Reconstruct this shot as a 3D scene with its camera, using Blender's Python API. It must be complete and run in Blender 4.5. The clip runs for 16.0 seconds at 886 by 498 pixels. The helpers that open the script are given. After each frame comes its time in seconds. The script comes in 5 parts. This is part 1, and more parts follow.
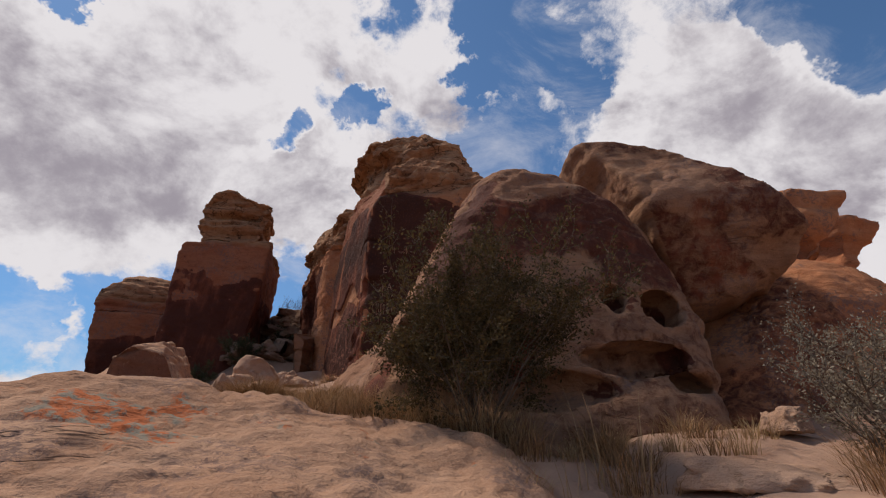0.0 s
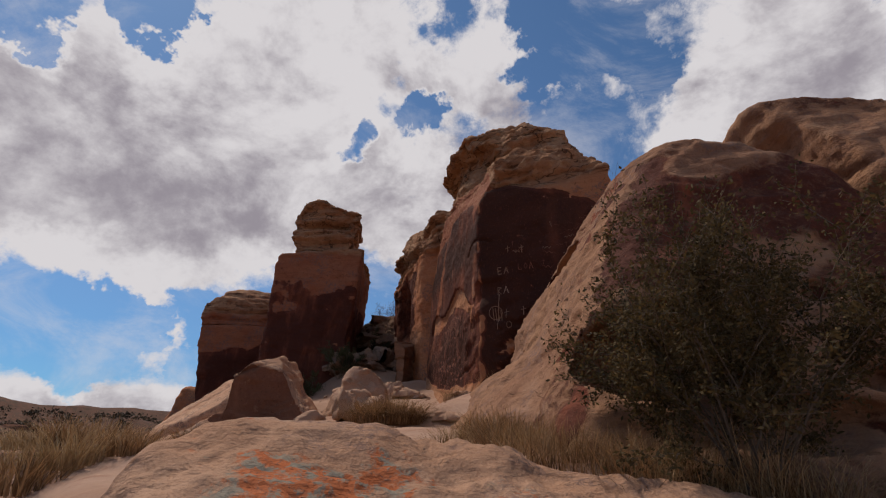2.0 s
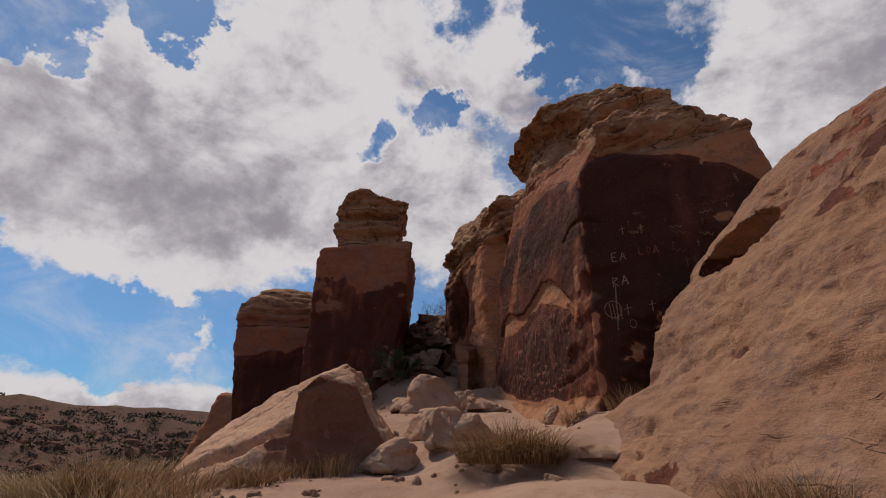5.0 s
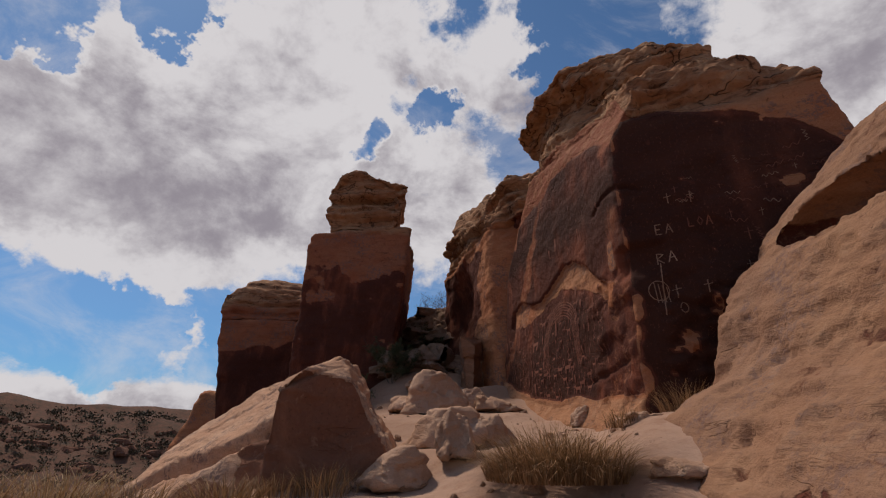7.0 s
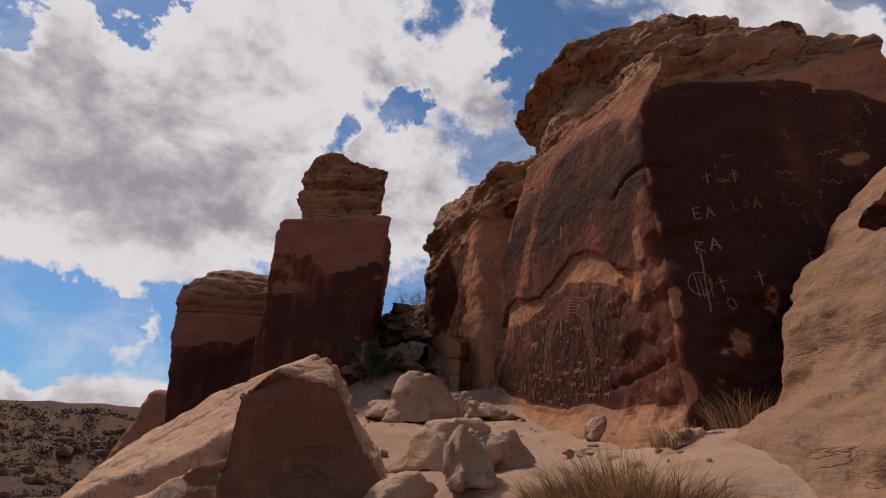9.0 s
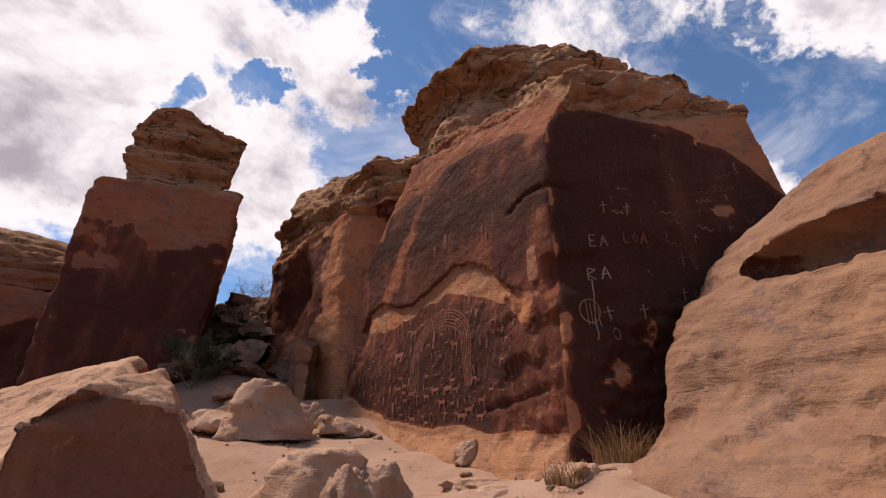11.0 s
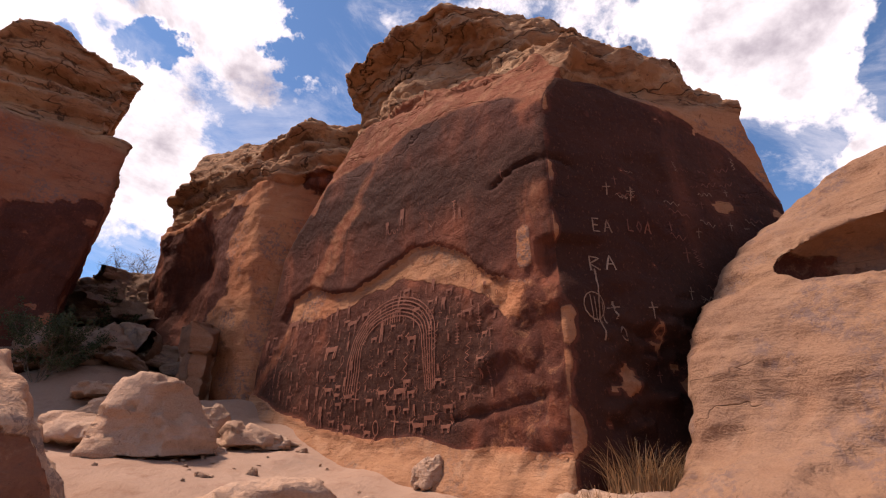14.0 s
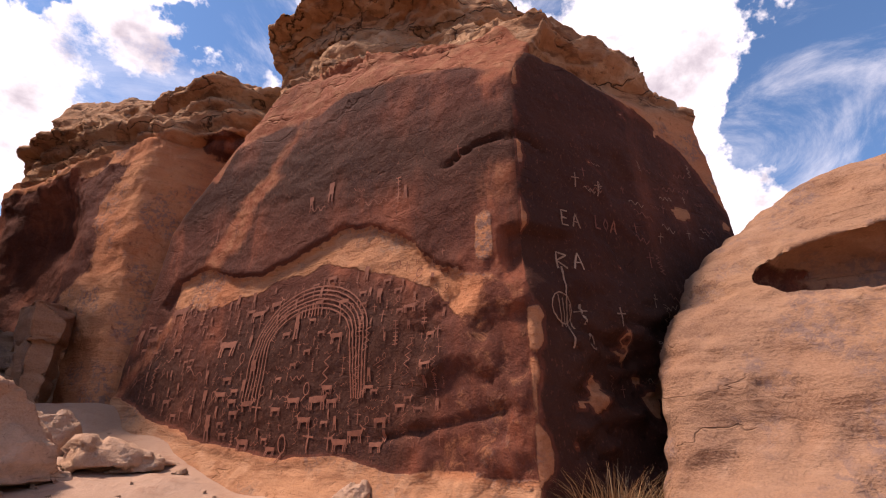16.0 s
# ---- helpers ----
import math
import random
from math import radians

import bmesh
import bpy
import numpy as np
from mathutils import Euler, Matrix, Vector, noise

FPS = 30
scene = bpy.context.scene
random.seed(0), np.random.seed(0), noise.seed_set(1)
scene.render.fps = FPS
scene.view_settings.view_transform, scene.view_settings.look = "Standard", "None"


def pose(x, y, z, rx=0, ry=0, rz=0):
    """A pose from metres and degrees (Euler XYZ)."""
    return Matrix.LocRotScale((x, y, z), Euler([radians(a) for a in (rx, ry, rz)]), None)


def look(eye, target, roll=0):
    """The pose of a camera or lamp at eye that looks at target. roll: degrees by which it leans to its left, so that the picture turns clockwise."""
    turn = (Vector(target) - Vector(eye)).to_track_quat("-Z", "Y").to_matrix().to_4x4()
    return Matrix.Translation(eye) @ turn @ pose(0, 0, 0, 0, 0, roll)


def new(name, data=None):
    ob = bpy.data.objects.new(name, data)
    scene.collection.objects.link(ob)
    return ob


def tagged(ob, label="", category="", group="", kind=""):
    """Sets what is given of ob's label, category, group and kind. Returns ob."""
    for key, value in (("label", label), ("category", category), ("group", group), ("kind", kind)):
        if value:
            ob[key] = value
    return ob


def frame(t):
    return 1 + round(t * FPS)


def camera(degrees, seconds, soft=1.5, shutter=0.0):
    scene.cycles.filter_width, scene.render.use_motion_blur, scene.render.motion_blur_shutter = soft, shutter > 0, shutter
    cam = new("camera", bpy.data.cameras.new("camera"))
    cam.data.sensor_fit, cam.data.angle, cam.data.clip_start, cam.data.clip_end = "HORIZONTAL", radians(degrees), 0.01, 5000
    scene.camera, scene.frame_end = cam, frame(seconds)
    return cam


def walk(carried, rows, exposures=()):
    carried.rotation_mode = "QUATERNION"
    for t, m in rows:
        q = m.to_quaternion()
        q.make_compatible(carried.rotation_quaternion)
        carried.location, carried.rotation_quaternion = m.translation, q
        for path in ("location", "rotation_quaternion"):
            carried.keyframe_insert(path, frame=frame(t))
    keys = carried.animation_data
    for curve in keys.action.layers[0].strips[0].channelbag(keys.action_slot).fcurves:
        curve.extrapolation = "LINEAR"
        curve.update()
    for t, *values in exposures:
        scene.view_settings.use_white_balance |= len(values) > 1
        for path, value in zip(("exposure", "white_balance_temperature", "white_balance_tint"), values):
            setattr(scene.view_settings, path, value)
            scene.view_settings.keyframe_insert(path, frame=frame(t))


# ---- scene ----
cam = camera(85.1, 16.0, soft=1.15)
METRES, EYE, TILT, LEAN, TURN = 10.0, 1.5, 23.0, 0.0, 0.0
ROWS = [
    (0.0, 0.0, 0.0, 0.0, 0.0, 0.0, 0.0),
    (0.5, -0.0233, 0.0243, -0.0014, 1.35, 0.03, 0.48),
    (1.0, -0.0451, 0.0449, -0.0057, 2.38, 0.03, 0.91),
    (1.5, -0.07, 0.0742, 0.002, 5.02, 0.12, 2.06),
    (2.0, -0.1025, 0.0888, 0.0001, 8.22, 0.3, 3.32),
    (2.5, -0.1359, 0.1049, -0.0034, 9.04, 0.3, 3.59),
    (3.0, -0.1578, 0.1396, -0.0075, 9.56, 0.25, 3.88),
    (3.5, -0.1871, 0.1712, -0.0084, 10.81, 0.35, 4.38),
    (4.0, -0.2143, 0.1955, -0.0091, 10.81, 0.34, 4.35),
    (6.5, -0.3095, 0.351, -0.0413, 10.04, 0.11, 4.11),
    (7.0, -0.3166, 0.3773, -0.0543, 9.84, 0.09, 3.99),
    (7.5, -0.3342, 0.407, -0.0578, 9.63, 0.11, 3.87),
    (8.0, -0.3503, 0.4347, -0.0658, 9.39, 0.05, 3.75),
    (10.5, -0.4228, 0.5486, -0.0784, -6.82, -0.01, -3.18),
    (11.0, -0.435, 0.5646, -0.0785, -12.36, 0.36, -5.37),
    (11.5, -0.4396, 0.5765, -0.0823, -15.76, 0.7, -6.64),
    (12.0, -0.4418, 0.598, -0.0923, -18.11, 0.9, -7.55),
    (12.5, -0.4441, 0.6287, -0.0982, -19.23, 1.12, -8.0),
    (13.0, -0.4586, 0.6546, -0.1067, -20.21, 1.35, -8.49),
    (13.5, -0.4746, 0.6776, -0.1092, -22.47, 1.7, -9.35),
    (14.0, -0.48, 0.7048, -0.1187, -24.59, 2.06, -10.12),
    (14.5, -0.4849, 0.7317, -0.1253, -26.85, 2.53, -10.95),
    (15.0, -0.4936, 0.7593, -0.1311, -30.12, 3.22, -12.11),
    (15.5, -0.4914, 0.7788, -0.1374, -33.69, 4.01, -13.17),
    (16.0, -0.4758, 0.8015, -0.1402, -36.91, 4.8, -14.18),
]
walk(cam, [(t, pose(0, 0, EYE, TILT, LEAN, TURN) @ pose(METRES * x, METRES * y, METRES * z, 90 + pitch, roll, yaw)) for t, x, y, z, yaw, pitch, roll in ROWS],
     exposures=[(0.0, -0.06, 6600, 15), (3.0, -0.30, 6600, 15), (8.0, -0.30, 6600, 15), (11.0, 0.32, 6800, 20), (14.0, 0.58, 6880, 24), (16.0, 0.82, 6900, 25)])

# ---- light ----
SUN_TO = Vector((-0.46, 0.30, 0.83)).normalized()
sun = new("sun", bpy.data.lights.new("sun", "SUN"))
sun.data.energy, sun.data.angle, sun.data.color = 3.5, radians(6), (1.0, 0.92, 0.80)
sun.matrix_world = look((0, 0, 40), Vector((0, 0, 40)) - SUN_TO)


class Graph:
    """A few words for wiring nodes."""

    def __init__(self, tree):
        self.tree = tree
        tree.nodes.clear()

    def add(self, kind, inputs=None, **attributes):
        node = self.tree.nodes.new(kind)
        for key, value in attributes.items():
            setattr(node, key, value)
        for key, value in (inputs or {}).items():
            if isinstance(value, bpy.types.NodeSocket):
                self.tree.links.new(value, node.inputs[key])
            else:
                node.inputs[key].default_value = value
        return node

    def math(self, op, a, b=0.0, c=0.0, clamp=False):
        return self.add("ShaderNodeMath", {0: a, 1: b, 2: c}, operation=op, use_clamp=clamp).outputs[0]

    def vec(self, op, a, b=(0, 0, 0)):
        node = self.add("ShaderNodeVectorMath", {0: a, 1: b}, operation=op)
        return node.outputs["Value"] if op in ("DOT_PRODUCT", "LENGTH") else node.outputs[0]

    def step(self, value, low, high, to_low=0.0, to_high=1.0):
        return self.add("ShaderNodeMapRange", {0: value, 1: low, 2: high, 3: to_low, 4: to_high}, interpolation_type="SMOOTHSTEP").outputs[0]

    def noise(self, vector, scale, detail=4.0, rough=0.55, warp=0.0):
        return self.add("ShaderNodeTexNoise", {"Vector": vector, "Scale": scale, "Detail": detail, "Roughness": rough, "Distortion": warp}).outputs["Fac"]

    def mix(self, fac, a, b, blend="MIX"):
        node = self.add("ShaderNodeMix", {0: fac, 6: a, 7: b}, data_type="RGBA", blend_type=blend)
        return node.outputs[2]


# the sky: clear desert blue with broken cumulus
world = bpy.data.worlds.new("world")
scene.world = world
world.use_nodes = True
g = Graph(world.node_tree)
way = g.add("ShaderNodeTexCoord").outputs["Generated"]
part_z = g.add("ShaderNodeSeparateXYZ", {0: way}).outputs["Z"]
sky = g.add("ShaderNodeTexSky", sky_type="NISHITA", sun_disc=False, sun_elevation=math.asin(SUN_TO.z),
            sun_rotation=math.atan2(SUN_TO.x, SUN_TO.y), altitude=1500.0, dust_density=0.6, ozone_density=2.0).outputs[0]
sky = g.mix(1.0, sky, g.mix(g.step(part_z, 0.0, 0.36), (0.36, 0.68, 0.86, 1), (0.74, 1.0, 1.10, 1)), "MULTIPLY")
# cloud masses and gaps: azimuth right of +y, elevation, breadth in degrees, weight
MASSES = [(-42, 28, 19, 0.34), (-27, 30, 14, 0.30), (-54, 26, 11, 0.22), (-33, 45, 14, 0.30), (-58, 30, 9, 0.28), (-61, 20, 7, 0.20), (-3, 42, 9, 0.30), (-12, 27, 12, 0.22), (-15, 46, 8, 0.28)]
MASSES += [(38, 29, 14, 0.36), (46, 20, 13, 0.30), (26, 33, 8, 0.22), (70, 40, 12, 0.34), (76, 25, 7, 0.28), (35, 44, 8, 0.12), (54, 42, 9, 0.18), (64, 36, 7, 0.16)]
GAPS = [(-48, 10.5, 6.5, -0.50), (-61, 11, 9, -0.50), (-37, 10.5, 5, -0.30), (-49, 41, 4, -0.50), (-62, 37, 4, -0.35), (-10, 38, 4, -0.34), (-21, 33, 3, -0.34), (7, 33, 5, -0.34)]
GAPS += [(12, 46, 8, -0.42), (17, 39, 5, -0.25), (49, 38, 6, -0.30), (84, 30, 9, -0.36), (90, 38, 9, -0.30), (56, 31, 5, -0.15)]
heap = 0.0
coarse = g.add("ShaderNodeTexNoise", {"Vector": way, "Scale": 4.5, "Detail": 6.0, "Roughness": 0.62}).outputs["Color"]
bent = g.vec("NORMALIZE", g.vec("ADD", way, g.vec("MULTIPLY", g.vec("SUBTRACT", coarse, (0.5, 0.5, 0.5)), (0.42, 0.42, 0.34))))
for azimuth, height, breadth, weight in MASSES + GAPS:
    a, e = radians(azimuth), radians(height)
    near = g.vec("DOT_PRODUCT", bent, (math.sin(a) * math.cos(e), math.cos(a) * math.cos(e), math.sin(e)))
    heap = g.math("ADD", heap, g.step(near, math.cos(radians(breadth)), 1.0, 0.0, weight))
stretched = g.vec("MULTIPLY", way, (1.0, 1.0, 1.35))
low_band = g.math("MULTIPLY", g.step(part_z, 0.02, 0.06), g.step(part_z, 0.07, 0.13, 1.0, 0.0))
heap = g.math("ADD", heap, g.math("MULTIPLY", low_band, 0.36))
body = g.noise(stretched, 3.4, 10.0, 0.64, 0.25)
sunward = g.noise(g.vec("ADD", stretched, tuple(0.055 * c for c in SUN_TO)), 3.4, 7.0, 0.60, 0.25)
cover = g.math("ADD", heap, body)
cover = g.math("ADD", cover, g.math("MULTIPLY", g.math("SUBTRACT", g.noise(stretched, 13.0, 8.0, 0.7, 0.4), 0.5), 0.30))
alpha = g.step(cover, 0.49, 0.68)
thick = g.step(g.math("ADD", g.math("MULTIPLY", heap, 0.9), g.noise(stretched, 4.0, 5.0, 0.6, 0.2)), 0.60, 0.86)
puff = g.noise(stretched, 6.5, 9.0, 0.60)
fluff = g.noise(stretched, 17.0, 7.0, 0.62)
shade = g.math("ADD", g.math("MULTIPLY", thick, 0.55), g.math("ADD", g.math("MULTIPLY", g.math("SUBTRACT", sunward, body), 3.0), g.math("ADD", g.math("MULTIPLY", g.math("SUBTRACT", 0.5, puff), 1.3), g.math("MULTIPLY", g.math("SUBTRACT", 0.5, fluff), 0.7))))
for azimuth, height, breadth, weight in [(-47, 18, 19, 0.30), (-33, 22, 10, 0.14), (42, 22, 14, 0.22)]:  # the shaded undersides of the great masses
    a, e = radians(azimuth), radians(height)
    near = g.vec("DOT_PRODUCT", bent, (math.sin(a) * math.cos(e), math.cos(a) * math.cos(e), math.sin(e)))
    shade = g.math("ADD", shade, g.math("MULTIPLY", g.step(near, math.cos(radians(breadth)), 1.0, 0.0, weight), g.step(cover, 0.66, 0.92)))
cloud = g.mix(g.step(shade, 0.05, 1.25), (0.98, 0.98, 0.99, 1), (0.43, 0.405, 0.455, 1))
veil = g.math("MULTIPLY", g.step(g.noise(g.vec("MULTIPLY", way, (1.0, 1.4, 2.2)), 2.6, 9.0, 0.66, 0.8), 0.44, 0.72), 0.5)
alpha = g.math("MAXIMUM", alpha, veil)
clear = g.add("ShaderNodeBackground", {0: sky, 1: 0.104})
cloudy = g.add("ShaderNodeBackground", {0: cloud, 1: 0.80})
both = g.add("ShaderNodeMixShader", {0: alpha, 1: clear.outputs[0], 2: cloudy.outputs[0]})
g.add("ShaderNodeOutputWorld", {0: both.outputs[0]})


# ---- materials ----
def stone_material(name, light, mid, dark, varnish=((0.076, 0.024, 0.017), (0.25, 0.074, 0.039)), bump=0.8, bands=0.45, lichen=0.0, patches=0.75):
    """Weathered sandstone: mottled, banded, pitted; the attribute "varnish" lays a dark desert coat on it, and painted
    shade on some rocks.
    """
    m = bpy.data.materials.new(name)
    m.use_nodes = True
    g = Graph(m.node_tree)
    at = g.add("ShaderNodeTexCoord").outputs["Object"]
    flat = g.vec("MULTIPLY", at, (1.0, 1.0, 5.0))
    big = g.noise(at, 0.7, 5.0, 0.6)
    mottled = g.noise(at, 4.5, 6.0, 0.62)
    grain = g.noise(at, 60.0, 3.0, 0.6)
    layer = g.noise(flat, 1.6, 6.0, 0.65, 0.4)
    colour = g.mix(g.step(big, 0.35, 0.65), (*mid, 1), (*light, 1))
    colour = g.mix(g.math("MULTIPLY", g.step(layer, 0.45, 0.72), bands), colour, (*dark, 1))
    colour = g.mix(g.math("MULTIPLY", g.step(mottled, 0.5, 0.75), 0.45), colour, (*mid, 1))
    spots = g.noise(at, 11.0, 5.0, 0.7, 0.6)
    colour = g.mix(g.step(g.noise(at, 26.0, 6.0, 0.75, 0.4), 0.56, 0.68, 0.0, 0.40), colour, tuple(c * 0.6 for c in dark) + (1,))
    colour = g.mix(g.step(spots, 0.60, 0.70, 0.0, 0.60), colour, tuple(c * 0.45 for c in dark) + (1,))
    colour = g.mix(g.step(grain, 0.35, 0.65, 0.0, 0.32), colour, tuple(min(1, c * 1.25) for c in light) + (1,))
    blot = g.math("MULTIPLY", g.step(g.noise(at, 1.5, 4.0, 0.6), 0.48, 0.60), g.step(g.noise(at, 15.0, 7.0, 0.76, 0.4), 0.47, 0.55))
    colour = g.mix(g.math("MULTIPLY", blot, patches), colour, (0.165, 0.105, 0.090, 1))
    pale = g.step(g.noise(at, 2.6, 6.0, 0.68, 0.3), 0.56, 0.70, 0.0, 0.5)
    colour = g.mix(pale, colour, tuple(min(1, c * 1.18 + 0.02) for c in light) + (1,))
    seam = g.math("ABSOLUTE", g.math("SUBTRACT", g.noise(g.vec("MULTIPLY", at, (0.7, 0.7, 2.6)), 1.3, 4.0, 0.5, 0.3), 0.5))
    seam = g.math("MULTIPLY", g.step(seam, 0.0, 0.010, 1.0, 0.0), g.step(g.noise(at, 0.9, 2.0), 0.56, 0.64))
    colour = g.mix(g.math("MULTIPLY", seam, 0.35), colour, tuple(c * 0.3 for c in dark) + (1,))
    cap = g.add("ShaderNodeAttribute", attribute_name="cap").outputs["Fac"]
    thin = g.noise(g.vec("MULTIPLY", at, (1.0, 1.0, 7.0)), 1.5, 6.0, 0.65, 0.5)
    capped = g.mix(g.step(big, 0.38, 0.62), (0.40, 0.225, 0.125, 1), (0.30, 0.145, 0.076, 1))
    capped = g.mix(g.step(thin, 0.50, 0.64, 0.0, 0.75), capped, (0.13, 0.062, 0.036, 1))
    capped = g.mix(g.step(mottled, 0.52, 0.66, 0.0, 0.5), capped, (0.46, 0.29, 0.175, 1))
    capped = g.mix(g.step(spots, 0.58, 0.68, 0.0, 0.6), capped, (0.075, 0.038, 0.026, 1))
    warped = g.vec("ADD", g.vec("MULTIPLY", at, (0.55, 0.55, 2.2)), g.vec("MULTIPLY", g.add("ShaderNodeTexNoise", {"Vector": at, "Scale": 1.8, "Detail": 5.0}).outputs["Color"], (0.9, 0.9, 0.9)))
    gap = g.add("ShaderNodeTexVoronoi", {"Vector": warped, "Scale": 1.5}, feature="DISTANCE_TO_EDGE").outputs["Distance"]
    split = g.math("MULTIPLY", g.math("MULTIPLY", g.step(gap, 0.0, 0.035, 1.0, 0.0), g.step(g.noise(at, 2.2, 3.0), 0.40, 0.55)), g.step(cap, 0.62, 0.9))
    capped = g.mix(g.math("MULTIPLY", split, 0.85), capped, (0.045, 0.024, 0.017, 1))
    colour = g.mix(cap, colour, capped)
    coat = g.add("ShaderNodeAttribute", attribute_name="varnish").outputs["Fac"]
    rag = g.math("ADD", coat, g.math("MULTIPLY", g.math("SUBTRACT", g.noise(at, 7.0, 7.0, 0.68, 0.5), 0.5), 0.75))
    rag = g.step(rag, 0.38, 0.62)
    tone = g.noise(g.vec("MULTIPLY", at, (1.3, 1.3, 0.42)), 1.2, 7.0, 0.64, 0.5)
    coated = g.mix(g.step(tone, 0.45, 0.74), (*varnish[0], 1), (*varnish[1], 1))
    coated = g.mix(g.step(g.noise(at, 24.0, 4.0, 0.7), 0.55, 0.75, 0.0, 0.4), coated, (*varnish[1], 1))
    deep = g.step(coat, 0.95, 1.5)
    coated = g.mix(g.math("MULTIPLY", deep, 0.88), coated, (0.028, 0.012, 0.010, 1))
    rust = g.add("ShaderNodeAttribute", attribute_name="rust").outputs["Fac"]
    smear = g.noise(g.vec("MULTIPLY", at, (1.0, 1.0, 0.55)), 1.7, 8.0, 0.68, 0.7)
    rusty = g.step(g.math("ADD", rust, g.math("MULTIPLY", g.math("SUBTRACT", smear, 0.5), 1.0)), 0.40, 0.72)
    coated = g.mix(g.math("MULTIPLY", rusty, 0.85), coated, g.mix(g.step(mottled, 0.4, 0.66), (0.27, 0.082, 0.040, 1), (0.34, 0.140, 0.070, 1)))
    scuff = g.step(g.noise(g.vec("MULTIPLY", at, (1.0, 1.0, 0.6)), 34.0, 5.0, 0.75, 0.3), 0.56, 0.68, 0.0, 0.42)
    coated = g.mix(scuff, coated, (0.23, 0.085, 0.050, 1))
    fleck = g.step(g.noise(at, 21.0, 6.0, 0.75, 0.4), 0.57, 0.66, 0.0, 0.5)
    coated = g.mix(fleck, coated, (0.020, 0.011, 0.010, 1))
    colour = g.mix(g.math("MULTIPLY", rag, 0.94), colour, coated)
    if lichen:
        patch = g.step(g.math("ADD", g.noise(at, 2.4, 7.0, 0.72, 0.5), g.math("MULTIPLY", rust, 0.30)), 0.60, 0.68, 0.0, lichen)
        crust = g.mix(g.step(g.noise(at, 9.0, 5.0, 0.7), 0.46, 0.56), (0.40, 0.105, 0.035, 1), (0.22, 0.205, 0.16, 1))
        crust = g.mix(g.step(g.noise(at, 30.0, 4.0, 0.7), 0.55, 0.65, 0.0, 0.6), crust, (0.09, 0.06, 0.05, 1))
        streak = g.step(g.noise(g.vec("MULTIPLY", at, (1.0, 1.0, 3.0)), 14.0, 6.0, 0.72, 0.4), 0.58, 0.66, 0.0, 0.5)
        colour = g.mix(streak, colour, (0.15, 0.088, 0.062, 1))
        colour = g.mix(patch, colour, crust)
    height = g.math("ADD", g.math("MULTIPLY", mottled, 0.6), g.math("ADD", g.math("MULTIPLY", grain, 0.14), g.math("MULTIPLY", g.math("MULTIPLY", layer, g.step(rag, 0.0, 1.0, 0.7, 0.12)), 1.0)))
    height = g.math("ADD", height, g.math("MULTIPLY", spots, -0.45))
    height = g.math("ADD", height, g.math("MULTIPLY", seam, -0.3))
    height = g.math("ADD", height, g.math("MULTIPLY", split, -0.8))
    flakes = g.add("ShaderNodeTexVoronoi", {"Vector": g.vec("ADD", g.vec("MULTIPLY", at, (1.0, 1.0, 1.8)), g.vec("MULTIPLY", g.add("ShaderNodeTexNoise", {"Vector": at, "Scale": 3.0, "Detail": 4.0}).outputs["Color"], (0.6, 0.6, 0.6))), "Scale": 3.2}, feature="F1").outputs["Distance"]
    height = g.math("ADD", height, g.math("MULTIPLY", flakes, 0.35))
    relief = g.add("ShaderNodeBump", {"Strength": bump, "Distance": 0.06, "Height": height}).outputs[0]
    rough = g.step(rag, 0.0, 1.0, 0.95, 0.78)
    shader = g.add("ShaderNodeBsdfPrincipled", {"Base Color": colour, "Roughness": rough, "Normal": relief})
    shader.inputs["Specular IOR Level"].default_value = 0.05
    g.add("ShaderNodeOutputMaterial", {0: shader.outputs[0]})
    return m


def plain_material(name, a, b, scale=8.0, roughness=0.85, translucent=0.0, bump=0.0):
    """Two tones in a fine mottle, shifted a little from piece to piece."""
    m = bpy.data.materials.new(name)
    m.use_nodes = True
    g = Graph(m.node_tree)
    at = g.add("ShaderNodeTexCoord").outputs["Object"]
    island = g.add("ShaderNodeNewGeometry").outputs["Random Per Island"]
    fac = g.math("ADD", g.math("MULTIPLY", g.noise(at, scale, 4.0, 0.6), 0.6), g.math("MULTIPLY", island, 0.4))
    colour = g.mix(g.step(fac, 0.25, 0.75), (*a, 1), (*b, 1))
    inputs = {"Base Color": colour, "Roughness": roughness}
    if bump:
        inputs["Normal"] = g.add("ShaderNodeBump", {"Strength": bump, "Distance": 0.02, "Height": g.noise(at, scale * 3, 4.0, 0.6)}).outputs[0]
    shader = g.add("ShaderNodeBsdfPrincipled", inputs)
    shader.inputs["Specular IOR Level"].default_value = 0.2
    out = shader.outputs[0]
    if translucent:
        through_leaf = g.add("ShaderNodeBsdfTranslucent", {"Color": colour})
        out = g.add("ShaderNodeMixShader", {0: translucent, 1: out, 2: through_leaf.outputs[0]}).outputs[0]
    g.add("ShaderNodeOutputMaterial", {0: out})
    return m


